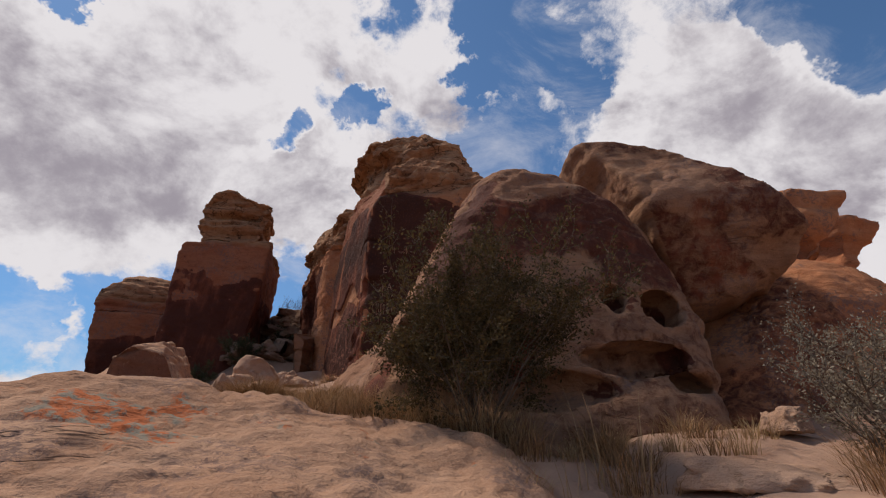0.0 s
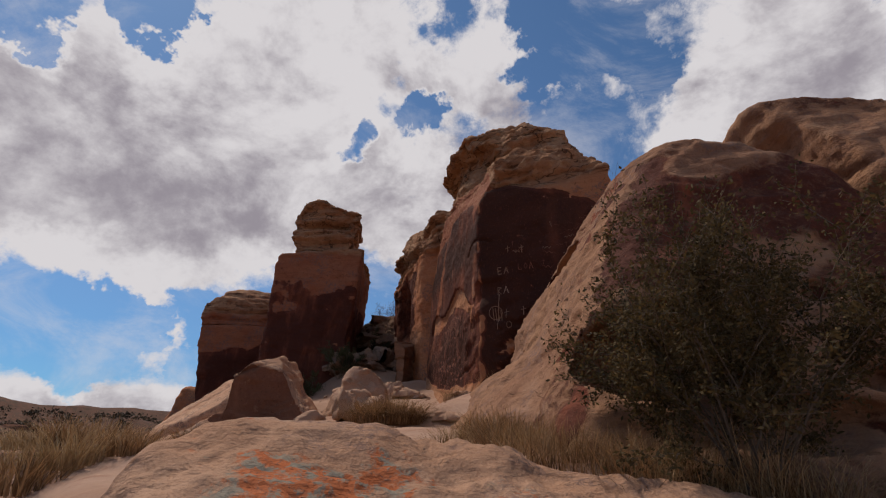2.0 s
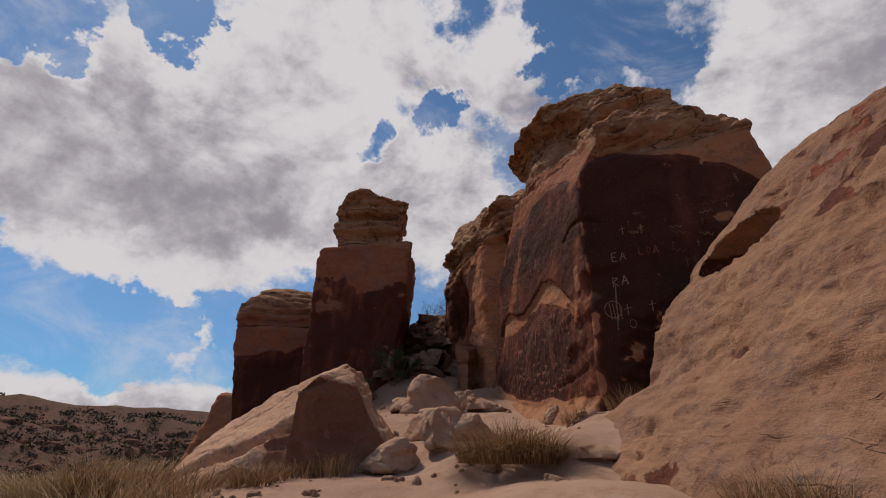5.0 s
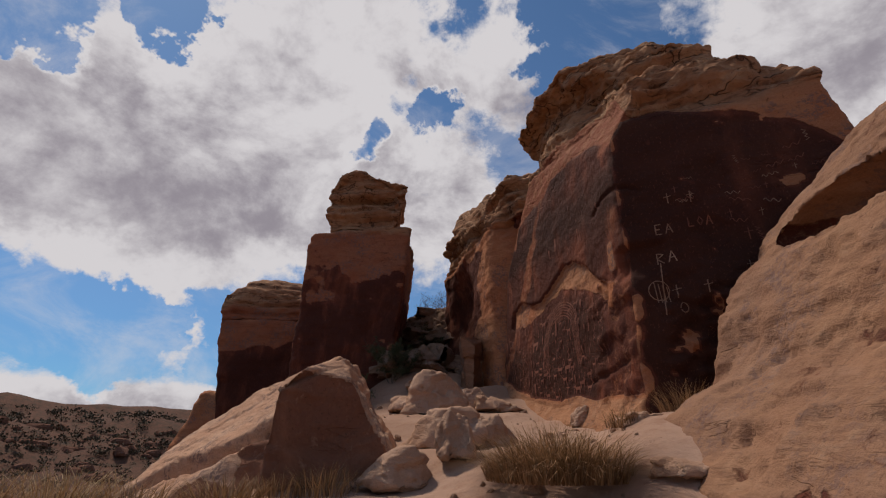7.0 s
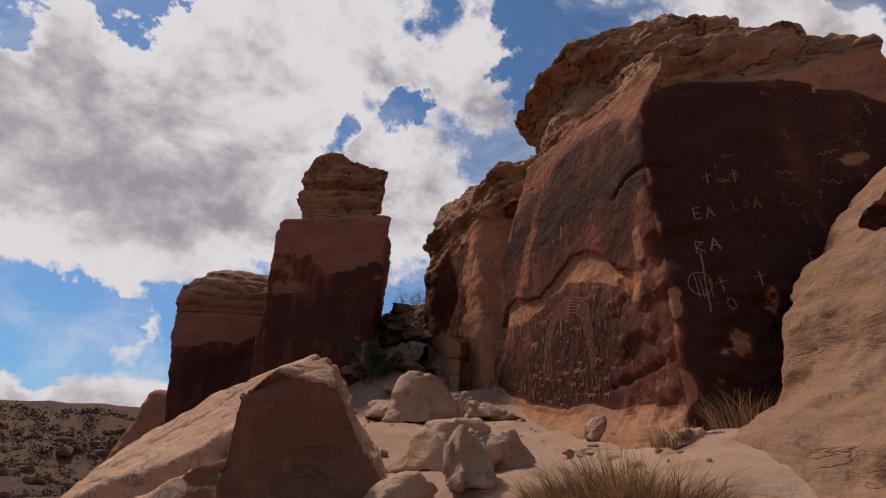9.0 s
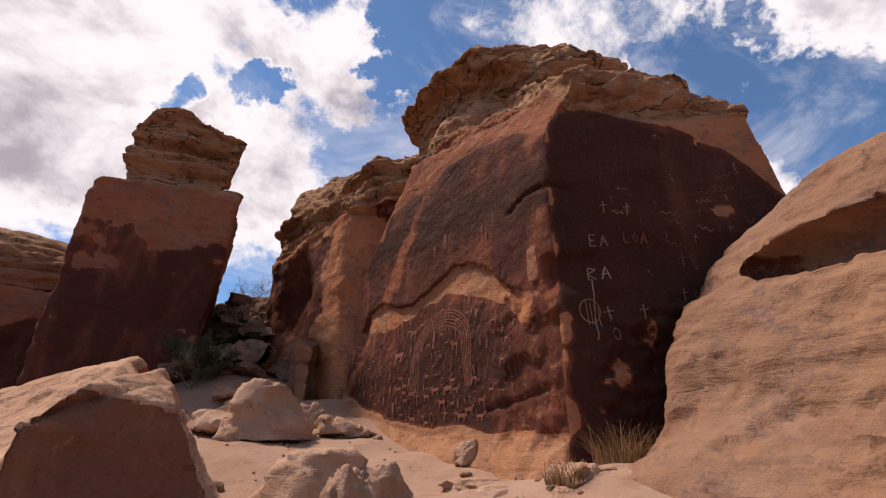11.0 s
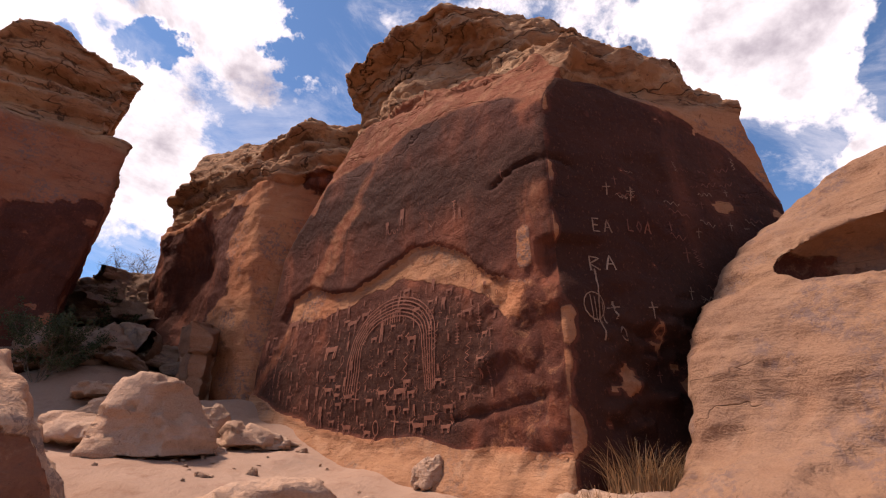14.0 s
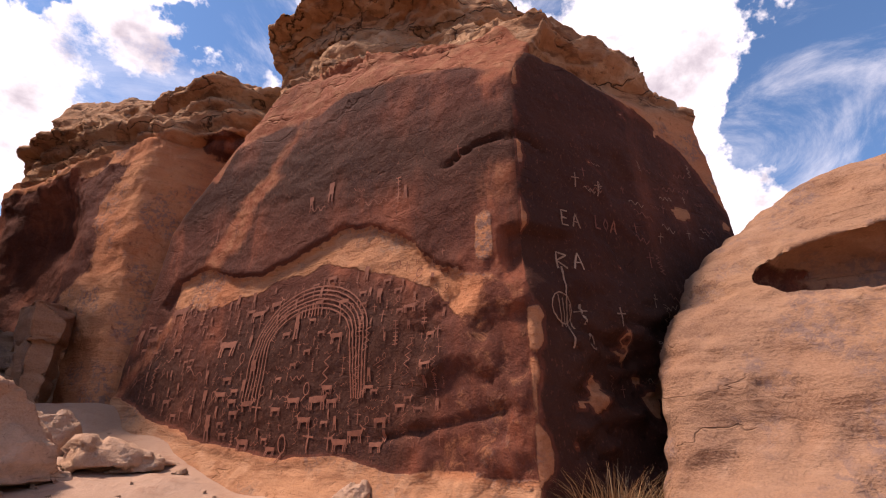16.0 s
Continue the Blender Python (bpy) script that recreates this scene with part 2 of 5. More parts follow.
def sand_material():
    m = bpy.data.materials.new("red_sand")
    m.use_nodes = True
    g = Graph(m.node_tree)
    at = g.add("ShaderNodeTexCoord").outputs["Object"]
    big, mid, fine = g.noise(at, 0.45, 5.0, 0.6), g.noise(at, 3.5, 6.0, 0.65), g.noise(at, 45.0, 4.0, 0.7)
    colour = g.mix(g.step(big, 0.35, 0.65), (0.335, 0.198, 0.132, 1), (0.405, 0.258, 0.182, 1))
    colour = g.mix(g.step(mid, 0.5, 0.72, 0.0, 0.5), colour, (0.22, 0.10, 0.058, 1))
    colour = g.mix(g.step(fine, 0.45, 0.75, 0.0, 0.35), colour, (0.45, 0.27, 0.175, 1))
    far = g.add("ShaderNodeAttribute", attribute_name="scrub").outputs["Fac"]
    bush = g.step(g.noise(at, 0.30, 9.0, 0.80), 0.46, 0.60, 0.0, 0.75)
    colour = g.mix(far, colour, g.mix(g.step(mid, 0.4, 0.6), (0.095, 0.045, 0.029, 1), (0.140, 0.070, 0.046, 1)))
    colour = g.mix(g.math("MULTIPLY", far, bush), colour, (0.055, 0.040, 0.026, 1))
    height = g.math("ADD", g.math("MULTIPLY", mid, 0.8), g.math("MULTIPLY", fine, 0.12))
    relief = g.add("ShaderNodeBump", {"Strength": 0.9, "Distance": 0.06, "Height": height}).outputs[0]
    shader = g.add("ShaderNodeBsdfPrincipled", {"Base Color": colour, "Roughness": 0.95, "Normal": relief})
    shader.inputs["Specular IOR Level"].default_value = 0.1
    g.add("ShaderNodeOutputMaterial", {0: shader.outputs[0]})
    return m


RED_ROCK = stone_material("red_sandstone", (0.41, 0.185, 0.092), (0.35, 0.122, 0.056), (0.19, 0.076, 0.040))
TOWER_ROCK = stone_material("red_stained_sandstone", (0.33, 0.128, 0.068), (0.27, 0.088, 0.044), (0.15, 0.054, 0.030))
PALE_ROCK = stone_material("pale_sandstone", (0.290, 0.162, 0.100), (0.240, 0.118, 0.069), (0.145, 0.074, 0.048), bump=0.75, bands=0.6)
FRONT_ROCK = stone_material("lichened_sandstone", (0.40, 0.245, 0.158), (0.34, 0.184, 0.110), (0.20, 0.106, 0.067), lichen=0.85)
DUSTY_ROCK = stone_material("dusty_sandstone", (0.47, 0.305, 0.212), (0.39, 0.226, 0.143), (0.24, 0.133, 0.085), bands=0.25, patches=0.2)
SLAB_ROCK = stone_material("split_sandstone", (0.52, 0.325, 0.210), (0.44, 0.235, 0.140), (0.21, 0.102, 0.060), varnish=((0.17, 0.070, 0.042), (0.30, 0.130, 0.072)))
# sandstone of the far rim blocks, shade put into its colour
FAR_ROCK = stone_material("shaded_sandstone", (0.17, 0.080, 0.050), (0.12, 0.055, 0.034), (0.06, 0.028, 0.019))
# rockfall stone, toned down to carry the shade between the towers
SHADED_FALL_ROCK = stone_material("shaded_rockfall_sandstone", (0.27, 0.175, 0.120), (0.20, 0.118, 0.078), (0.10, 0.058, 0.040))
SAND = sand_material()
PECKED = plain_material("pecked_sandstone", (0.27, 0.098, 0.056), (0.13, 0.046, 0.029), 22.0)
SCRATCHED = plain_material("scratched_sandstone", (0.38, 0.235, 0.155), (0.22, 0.115, 0.070), 18.0)
STRAW = plain_material("dry_straw", (0.42, 0.25, 0.125), (0.14, 0.076, 0.036), 3.0, translucent=0.2)
PALE_STRAW = plain_material("bleached_straw", (0.44, 0.31, 0.17), (0.28, 0.17, 0.08), 3.0, translucent=0.2)
OLIVE = plain_material("olive_leaves", (0.044, 0.034, 0.015), (0.125, 0.082, 0.032), 3.0, translucent=0.3)
GREEN = plain_material("dark_green_leaves", (0.035, 0.045, 0.02), (0.07, 0.08, 0.035), 3.0, translucent=0.2)
SAGE = plain_material("sage_leaves", (0.31, 0.265, 0.19), (0.20, 0.16, 0.11), 3.0, translucent=0.2)
SCRUB = plain_material("dry_scrub", (0.050, 0.040, 0.025), (0.100, 0.072, 0.042), 3.0)
BARK = plain_material("grey_brown_bark", (0.10, 0.07, 0.05), (0.16, 0.12, 0.09), 20.0, bump=0.5)


# ---- shaping ----
def lattice(P, seed):
    """Smooth value noise, -1 to 1, at the points P."""
    base = np.floor(P).astype(np.int64)
    f = P - base
    f = f * f * f * (f * (f * 6 - 15) + 10)
    total = np.zeros(len(P))
    for dx in (0, 1):
        wx = f[:, 0] if dx else 1 - f[:, 0]
        for dy in (0, 1):
            wy = f[:, 1] if dy else 1 - f[:, 1]
            for dz in (0, 1):
                wz = f[:, 2] if dz else 1 - f[:, 2]
                h = (base[:, 0] + dx) * 374761393 + (base[:, 1] + dy) * 668265263 + (base[:, 2] + dz) * 2147483647 + seed * 974634777
                h = (h ^ (h >> 13)) * 1274126177 & 0x7FFFFFFF
                h = (h ^ (h >> 16)) & 0xFFFF
                total += wx * wy * wz * (h / 32767.5 - 1)
    return total


def fbm(P, scale=1.0, octaves=4, seed=0, gain=0.5):
    total, size = np.zeros(len(P)), 1.0
    P = P * scale
    for k in range(octaves):
        total += size * lattice(P + 17.3 * k, seed + k)
        P, size = P * 2.03, size * gain
    return total


def smoothstep(x, a, b):
    t = np.clip((x - a) / (b - a), 0, 1)
    return t * t * (3 - 2 * t)


def hull(faces, k=0.12):
    """A convex lump: faces are (x, y, z, azimuth of the normal from +x, its elevation). k rounds the edges."""
    N, D = [], []
    for x, y, z, a, e in faces:
        n = np.array((math.cos(radians(a)) * math.cos(radians(e)), math.sin(radians(a)) * math.cos(radians(e)), math.sin(radians(e))))
        N.append(n), D.append(n @ (x, y, z))

    def f(P):
        worst = None
        for n, d in zip(N, D):
            v = P @ n - d
            if worst is None:
                worst = v
            else:
                h = np.maximum(k - np.abs(worst - v), 0) / k
                worst = np.maximum(worst, v) + h * h * k / 4
        return worst
    return f


def ball(x, y, z, rx, ry, rz, turn=0.0):
    c, s = math.cos(radians(turn)), math.sin(radians(turn))

    def f(P):
        q = P - (x, y, z)
        q = np.stack((q[:, 0] * c + q[:, 1] * s, -q[:, 0] * s + q[:, 1] * c, q[:, 2]), 1) / (rx, ry, rz)
        return (np.sqrt((q * q).sum(1)) - 1) * min(rx, ry, rz)
    return f


def join(*fs, k=0.15):
    def f(P):
        best = fs[0](P)
        for other in fs[1:]:
            v = other(P)
            h = np.maximum(k - np.abs(best - v), 0) / k
            best = np.minimum(best, v) - h * h * k / 4
        return best
    return f


def carve(body, *tools, k=0.1):
    def f(P):
        v = body(P)
        for tool in tools:
            w = -tool(P)
            h = np.maximum(k - np.abs(v - w), 0) / k
            v = np.maximum(v, w) + h * h * k / 4
        return v
    return f


def skin(f, low, high, step):
    """Surface nets: the vertices and quads of f = 0 within a box."""
    low, high = np.array(low, float), np.array(high, float)
    n = np.ceil((high - low) / step).astype(int) + 1
    axes = [low[i] + step * np.arange(n[i]) for i in range(3)]
    X, Y, Z = np.meshgrid(*axes, indexing="ij")
    F = f(np.stack((X.ravel(), Y.ravel(), Z.ravel()), 1)).reshape(n)
    I = F < 0
    corners = [(a, b, c) for a in (0, 1) for b in (0, 1) for c in (0, 1)]
    m = n - 1
    count = np.zeros(m, np.int8)
    for a, b, c in corners:
        count += I[a:a + m[0], b:b + m[1], c:c + m[2]]
    cells = np.argwhere((count > 0) & (count < 8))
    V = {q: F[cells[:, 0] + q[0], cells[:, 1] + q[1], cells[:, 2] + q[2]] for q in corners}
    place, hits = np.zeros((len(cells), 3)), np.zeros(len(cells))
    for p in corners:
        for axis in range(3):
            if p[axis]:
                continue
            q = tuple(1 if i == axis else p[i] for i in range(3))
            cut = (V[p] < 0) != (V[q] < 0)
            t = np.where(cut, V[p] / np.where(cut, V[p] - V[q], 1), 0)
            spot = np.tile(np.array(p, float), (len(cells), 1))
            spot[:, axis] = t
            place += spot * cut[:, None]
            hits += cut
    verts = low + step * (cells + place / hits[:, None])
    index = -np.ones(m, np.int64)
    index[cells[:, 0], cells[:, 1], cells[:, 2]] = np.arange(len(cells))
    quads = []
    for axis in range(3):
        u, v = (axis + 1) % 3, (axis + 2) % 3
        first, second = [slice(None)] * 3, [slice(None)] * 3
        first[axis], second[axis] = slice(0, -1), slice(1, None)
        A, B = I[tuple(first)], I[tuple(second)]
        e = np.argwhere(A != B)
        e = e[(e[:, u] > 0) & (e[:, v] > 0) & (e[:, u] < m[u]) & (e[:, v] < m[v])]
        inside = A[e[:, 0], e[:, 1], e[:, 2]]
        ring = []
        for du, dv in ((-1, -1), (0, -1), (0, 0), (-1, 0)):
            c = e.copy()
            c[:, u] += du
            c[:, v] += dv
            ring.append(index[c[:, 0], c[:, 1], c[:, 2]])
        ring = np.stack(ring, 1)
        quads.append(np.where(inside[:, None], ring, ring[:, ::-1]))
    quads = np.concatenate(quads)
    return verts, quads[(quads >= 0).all(1)]


def slope_of(f, P, e=0.02):
    N = np.stack([f(P + d) - f(P - d) for d in np.eye(3) * e], 1)
    return N / np.maximum(np.linalg.norm(N, axis=1, keepdims=True), 1e-6)


def mesh_of(name, verts, faces, material, attributes=None, smooth=True):
    me = bpy.data.meshes.new(name)
    faces = np.asarray(faces)
    me.vertices.add(len(verts))
    me.vertices.foreach_set("co", np.asarray(verts, np.float32).ravel())
    me.loops.add(faces.size)
    me.loops.foreach_set("vertex_index", faces.ravel().astype(np.int32))
    me.polygons.add(len(faces))
    me.polygons.foreach_set("loop_start", np.arange(0, faces.size, faces.shape[1], dtype=np.int32))
    me.update(calc_edges=True)
    me.polygons.foreach_set("use_smooth", np.full(len(faces), smooth))
    for key, values in (attributes or {}).items():
        me.attributes.new(key, "FLOAT", "POINT").data.foreach_set("value", np.asarray(values, np.float32))
    me.materials.append(material)
    return me


def rock(name, f, low, high, step, material, label, category="rock", rough=0.10, scale=0.9, ledges=0.0, ledge_size=2.2, ledge_top=None,
         pits=0.0, coat=None, seed=1, kind="", group="", dent=None, parent=None, plates=0.22, calm=None, cap=None, rust=None):
    """Takes the shape f, roughens it with swells, ledges and pits, and links it with its origin at its foot."""
    V, Q = skin(f, low, high, step)
    N = slope_of(f, V)
    d = 0.7 * rough * fbm(V, scale, 5, seed, 0.5) + 0.22 * rough * fbm(V, 4.5, 3, seed + 9)
    steep = 1 - np.abs(N[:, 2]) ** 3
    if ledges:
        W = V + 0.25 * np.stack([fbm(V, 0.5, 2, seed + 20 + i) for i in range(3)], 1)
        layer = lattice(np.stack((W[:, 0] * 0.35, W[:, 1] * 0.35, W[:, 2] * ledge_size), 1), seed + 31)
        layer += 0.6 * lattice(np.stack((W[:, 0] * 0.6, W[:, 1] * 0.6, W[:, 2] * ledge_size * 2.7), 1), seed + 32)
        amount = ledges * np.tanh(5.0 * layer) * steep
        if ledge_top is not None:
            amount *= smoothstep(V[:, 2] + 0.3 * fbm(V, 0.8, 2, seed + 40), ledge_top - 0.15, ledge_top + 0.15)
        d = d + amount
    for size, depth, k in ((0.55, 0.55, 80), (1.4, 0.34, 84), (3.4, 0.16, 88)):
        W = V * (1.0, 1.0, 1.5)
        field = fbm(W, size, 5, seed + k, 0.55)
        for level in (-0.55, -0.2, 0.15, 0.5):
            d = d + rough * plates * depth * (smoothstep(field, level - 0.03, level + 0.03) - 0.5)
    folds = np.abs(fbm(V, 1.5, 4, seed + 60))
    d = d + rough * 0.5 * (np.minimum(folds, 0.35) - 0.2) - 0.35 * rough * (1 - smoothstep(np.abs(fbm(V, 0.8, 3, seed + 70)), 0.0, 0.05))
    if pits:
        d = d - pits * smoothstep(fbm(V, 2.2, 4, seed + 50), 0.35, 0.8)
    if calm is not None:
        d = d * calm(V, N)
    if dent is not None:
        d = d + dent(V, N)
    foot = np.array(((V[:, 0].min() + V[:, 0].max()) / 2, (V[:, 1].min() + V[:, 1].max()) / 2, V[:, 2].min()))
    varnish = np.zeros(len(V)) if coat is None else coat(V, N)
    P = V + N * d[:, None]
    ob = new(name, mesh_of(name, P - foot, Q, material, {"varnish": varnish, "cap": np.zeros(len(V)) if cap is None else cap(V, N), "rust": np.zeros(len(V)) if rust is None else rust(V, N)}))
    ob.location = Vector(foot)
    if parent is not None:
        ob.parent = parent
        ob.matrix_parent_inverse = Matrix.Translation(-Vector(parent.location))
        return ob
    return tagged(ob, label, category, group, kind)


def strata(levels, depth=0.12, width=0.05, inset=0.08, seed=1, warp=0.12):
    """Bedding: grooves at the given heights, broken here and there, with each layer standing proud or drawn in."""
    levels = np.array(levels)
    offset = np.random.RandomState(seed).uniform(-inset, inset * 0.5, len(levels) + 1)

    def dent(V, N):
        h = V[:, 2] + warp * fbm(V, 0.6, 3, seed + 3) + 0.03 * fbm(V, 3.0, 2, seed + 5)
        d = offset[np.searchsorted(levels, h)]
        broken = smoothstep(fbm(V, 0.9, 3, seed + 7), -0.45, 0.1)
        for level in levels:
            d = d - depth * broken * np.exp(-((h - level) / width) ** 2)
        return (d - 0.06) * (1 - np.abs(N[:, 2]) ** 4)
    return dent


# ---- the ground ----
GROUND = [(0, 0, 0.1), (-1.9, 1.6, 0.72), (-3.2, 3.7, 1.12), (-4.3, 5.5, 1.62), (-4.6, 7.0, 1.85), (-4.7, 8.4, 2.05), (-4.3, 10.3, 2.45),
          (-3.2, 10.6, 2.62), (-1.7, 9.9, 2.86), (-2.8, 12.9, 3.02), (-3.52, 12.54, 2.93), (-3.7, 13.72, 3.20), (-2.4, 11.8, 2.84), (-2.6, 10.8, 2.70), (-3.0, 9.8, 2.48), (-4.45, 14.24, 3.28), (-3.6, 15.0, 3.55), (-5.2, 13.3, 3.08), (-4.2, 16.0, 4.0), (-6.2, 18.0, 4.6), (-6.0, 23.0, 7.2),
          (-2.4, 7.0, 2.1), (-1.2, 6.0, 2.02), (-0.9, 4.8, 1.82)]
GROUND += [(0.4, 3.9, 1.55), (2.2, 4.3, 1.7), (2.0, 2.9, 1.30), (0.3, 2.2, 0.75), (1.0, 2.5, 1.05), (3.6, 3.6, 1.55), (1.2, 1.2, 0.7), (4.5, 5.5, 1.9), (-7.2, 7.6, 1.95), (-9.2, 9.5, 0.9), (-10.8, 15.5, 2.0),
           (-6.0, 4.0, 1.0), (-15.5, 20.0, 1.5), (-13.0, 13.0, -0.4), (0.0, 13.0, 3.4), (8.0, 6.0, 2.5), (1.0, -5.0, -0.6), (-9.0, 4.0, 0.0), (-13, 8, -1.8)]
KNOTS = np.array(GROUND)


def ground_z(x, y):
    """Height of the hillside at (x, y): the knots, blended; then it falls off to the valley and rises to the far rim."""
    x, y = np.atleast_1d(np.asarray(x, float)), np.atleast_1d(np.asarray(y, float))
    d2 = (x[:, None] - KNOTS[:, 0]) ** 2 + (y[:, None] - KNOTS[:, 1]) ** 2
    w = 1 / (d2 + 0.25) ** 1.8
    z = (w * KNOTS[:, 2]).sum(1) / w.sum(1)
    P = np.stack((x, y, 0 * x), 1)
    out = np.hypot(x + 3, y - 9)
    far = smoothstep(out, 14, 45)
    along = -0.75 * (x + 10) + 0.25 * (y - 15)
    valley = -12 * smoothstep(along, 6, 60) + 31 * smoothstep(along + 14 * fbm(P, 0.012, 3, 5), 90, 210) + 7 * smoothstep(along + 10 * fbm(P, 0.03, 3, 8), 205, 216)
    z = z * (1 - far) + far * (-1.5 + valley) + far * 2.2 * fbm(P, 0.05, 5, 6)
    return z + 0.05 * fbm(P, 0.9, 4, 2) * (1 - far)


def ground_at(x, y):
    return float(ground_z(x, y)[0])


def build_ground():
    """One sheet: fine near the path, coarser outwards, to the horizon."""
    u = np.linspace(-1, 1, 521)
    reach = 14 * u + 2600 * np.abs(u) ** 7 * np.sign(u)
    X, Y = np.meshgrid(reach - 2.5, reach + 8, indexing="ij")
    x, y = X.ravel(), Y.ravel()
    z = ground_z(x, y)
    n = len(u)
    k = np.arange(n * n).reshape(n, n)
    quads = np.stack((k[:-1, :-1], k[1:, :-1], k[1:, 1:], k[:-1, 1:]), -1).reshape(-1, 4)
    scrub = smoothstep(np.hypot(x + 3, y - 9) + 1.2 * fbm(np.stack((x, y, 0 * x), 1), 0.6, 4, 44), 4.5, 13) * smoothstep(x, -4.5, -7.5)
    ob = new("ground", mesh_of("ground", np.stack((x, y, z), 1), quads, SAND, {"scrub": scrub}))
    tagged(ob, "sloping reddish sand and dirt with a worn trail", "ground", kind="structure")


build_ground()

# ---- the great boulder with the carved panel ----
def panel_x(y):
    return -1.80 - 0.378 * (y - 10.45)


def arch_z(s):
    """The upper rim of the spalled arch, along the panel from the corner."""
    return np.interp(s, [0.35, 0.52, 0.87, 1.24, 1.73, 2.19, 2.88, 3.31, 3.85, 4.5, 5.11, 5.3], [4.89, 4.82, 5.0, 5.35, 5.61, 5.67, 5.45, 5.38, 5.41, 5.63, 5.57, 5.3])


def foot_z(s):
    """The lower rim of the varnished panel."""
    return np.interp(s, [0.11, 1.23, 1.95, 2.61, 3.87, 4.97, 5.76], [3.15, 3.23, 3.36, 3.30, 3.47, 3.75, 4.07])


def great_rust(V, N):
    """Where the varnish is thin and red: the top of the panel, its slanting streaks and the corner."""
    x, y, z = V.T
    s = (y - 10.45) / 0.934
    on_left = smoothstep(-N[:, 0], 0.5, 0.75)
    dark_top = np.interp(s, [0, 0.98, 2.22, 3.25, 4.33, 4.66], [7.11, 7.26, 7.54, 7.44, 7.44, 6.92]) + 0.2 * fbm(V, 0.8, 3, 61)
    above = smoothstep(z, dark_top - 0.12, dark_top + 0.12)
    slant = (s - 4.0) * 0.75 + (z - 6.2) * 0.65
    streak = 0.55 * np.exp(-(slant / 0.25) ** 2) + 0.5 * np.exp(-(((s - 3.9) / 0.35) ** 2 + ((z - 6.1) / 0.22) ** 2)) + 0.35 * np.exp(-((z - 7.05 + 0.12 * s) / 0.12) ** 2)
    corner = 0.45 * (1 - smoothstep(s, 0.25, 0.6)) + 0.35 * smoothstep(z, 5.2, 5.6) * (1 - smoothstep(z, 5.8, 6.1))
    panel = 0.05 * (1 - smoothstep(z, 5.0, 5.4))
    return on_left * np.clip(0.75 * above + streak + corner * 0.7 + panel, 0, 1) + (1 - on_left) * 0.15 * smoothstep(z, 6.3, 6.9)


def great_coat(V, N):
    """Desert varnish on the two broken faces, with the spalled arch and the bare corner pillar left pale."""
    x, y, z = V.T
    s = (y - 10.45) / 0.934
    ragged, small = fbm(V, 0.9, 4, 71), fbm(V, 3.0, 3, 74)
    on_left = smoothstep(-N[:, 0], 0.5, 0.75)
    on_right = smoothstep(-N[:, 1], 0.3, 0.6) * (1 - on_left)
    top = np.interp(s, [-0.09, 0.39, 1.34, 2.62, 4.0, 4.66], [7.35, 7.95, 8.25, 8.41, 8.03, 7.5]) + 0.15 * ragged
    dark = np.exp(-((z - 6.25 - 0.12 * s) / 0.42) ** 2) + smoothstep(z, 5.0, 4.2)
    left = (1 - smoothstep(z, top - 0.15, top + 0.15)) * (1.14 + 0.36 * dark + 0.20 * ragged)
    rim = arch_z(s) + 0.03 * small
    low = np.interp(s, [0.69, 0.88, 1.23, 1.71, 2.45, 3.17, 3.97, 4.94], [4.49, 4.70, 4.95, 5.09, 5.28, 5.24, 5.06, 5.13]) + 0.06 * small
    band = smoothstep(z, low - 0.10, low + 0.10) * (1 - smoothstep(z, rim - 0.02, rim + 0.02)) * smoothstep(s, 0.4, 0.55) * (1 - smoothstep(s, 5.0, 5.2))
    pillar = (1 - smoothstep(s + 0.3 * ragged, 0.50, 0.85)) * (1 - smoothstep(z + 0.2 * ragged, 4.75, 5.05))
    chip = np.exp(-((s - 0.38) / 0.10) ** 4 - ((z - 5.2) / 0.26) ** 4)
    left = left * (1 - 1.0 * band) * (1 - 0.56 * pillar) * (1 - chip)
    foot = foot_z(s) + 0.03 * small
    left = left * smoothstep(z, foot - 0.05, foot + 0.02)
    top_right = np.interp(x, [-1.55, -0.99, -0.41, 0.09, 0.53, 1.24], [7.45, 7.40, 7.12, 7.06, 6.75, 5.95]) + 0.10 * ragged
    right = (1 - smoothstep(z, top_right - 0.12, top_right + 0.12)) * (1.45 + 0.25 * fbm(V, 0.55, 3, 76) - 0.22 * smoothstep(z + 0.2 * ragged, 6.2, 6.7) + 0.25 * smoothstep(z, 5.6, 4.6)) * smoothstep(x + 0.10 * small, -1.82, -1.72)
    bare = smoothstep(fbm(V, 2.6, 4, 75) + 0.75 * np.exp(-((x + 1.03) / 0.32) ** 2 - ((z - 3.66) / 0.22) ** 2) + 0.35 * smoothstep(z, 4.4, 3.7), 0.78, 0.90)
    right = right * (1 - 0.85 * bare)
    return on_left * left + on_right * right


def broken_low(V):
    """Small broken ledges low on the dark face."""
    field = fbm(V * (1.0, 1.0, 2.6), 1.5, 4, 83)
    return 0.06 * (smoothstep(field, -0.25, -0.2) + smoothstep(field, 0.1, 0.15) + smoothstep(field, 0.45, 0.5) - 1.5)


great_beds = strata([7.42, 7.62, 7.95, 8.35, 8.8, 9.15, 9.5, 9.9, 10.3], 0.10, 0.04, 0.07, 9, 0.16)


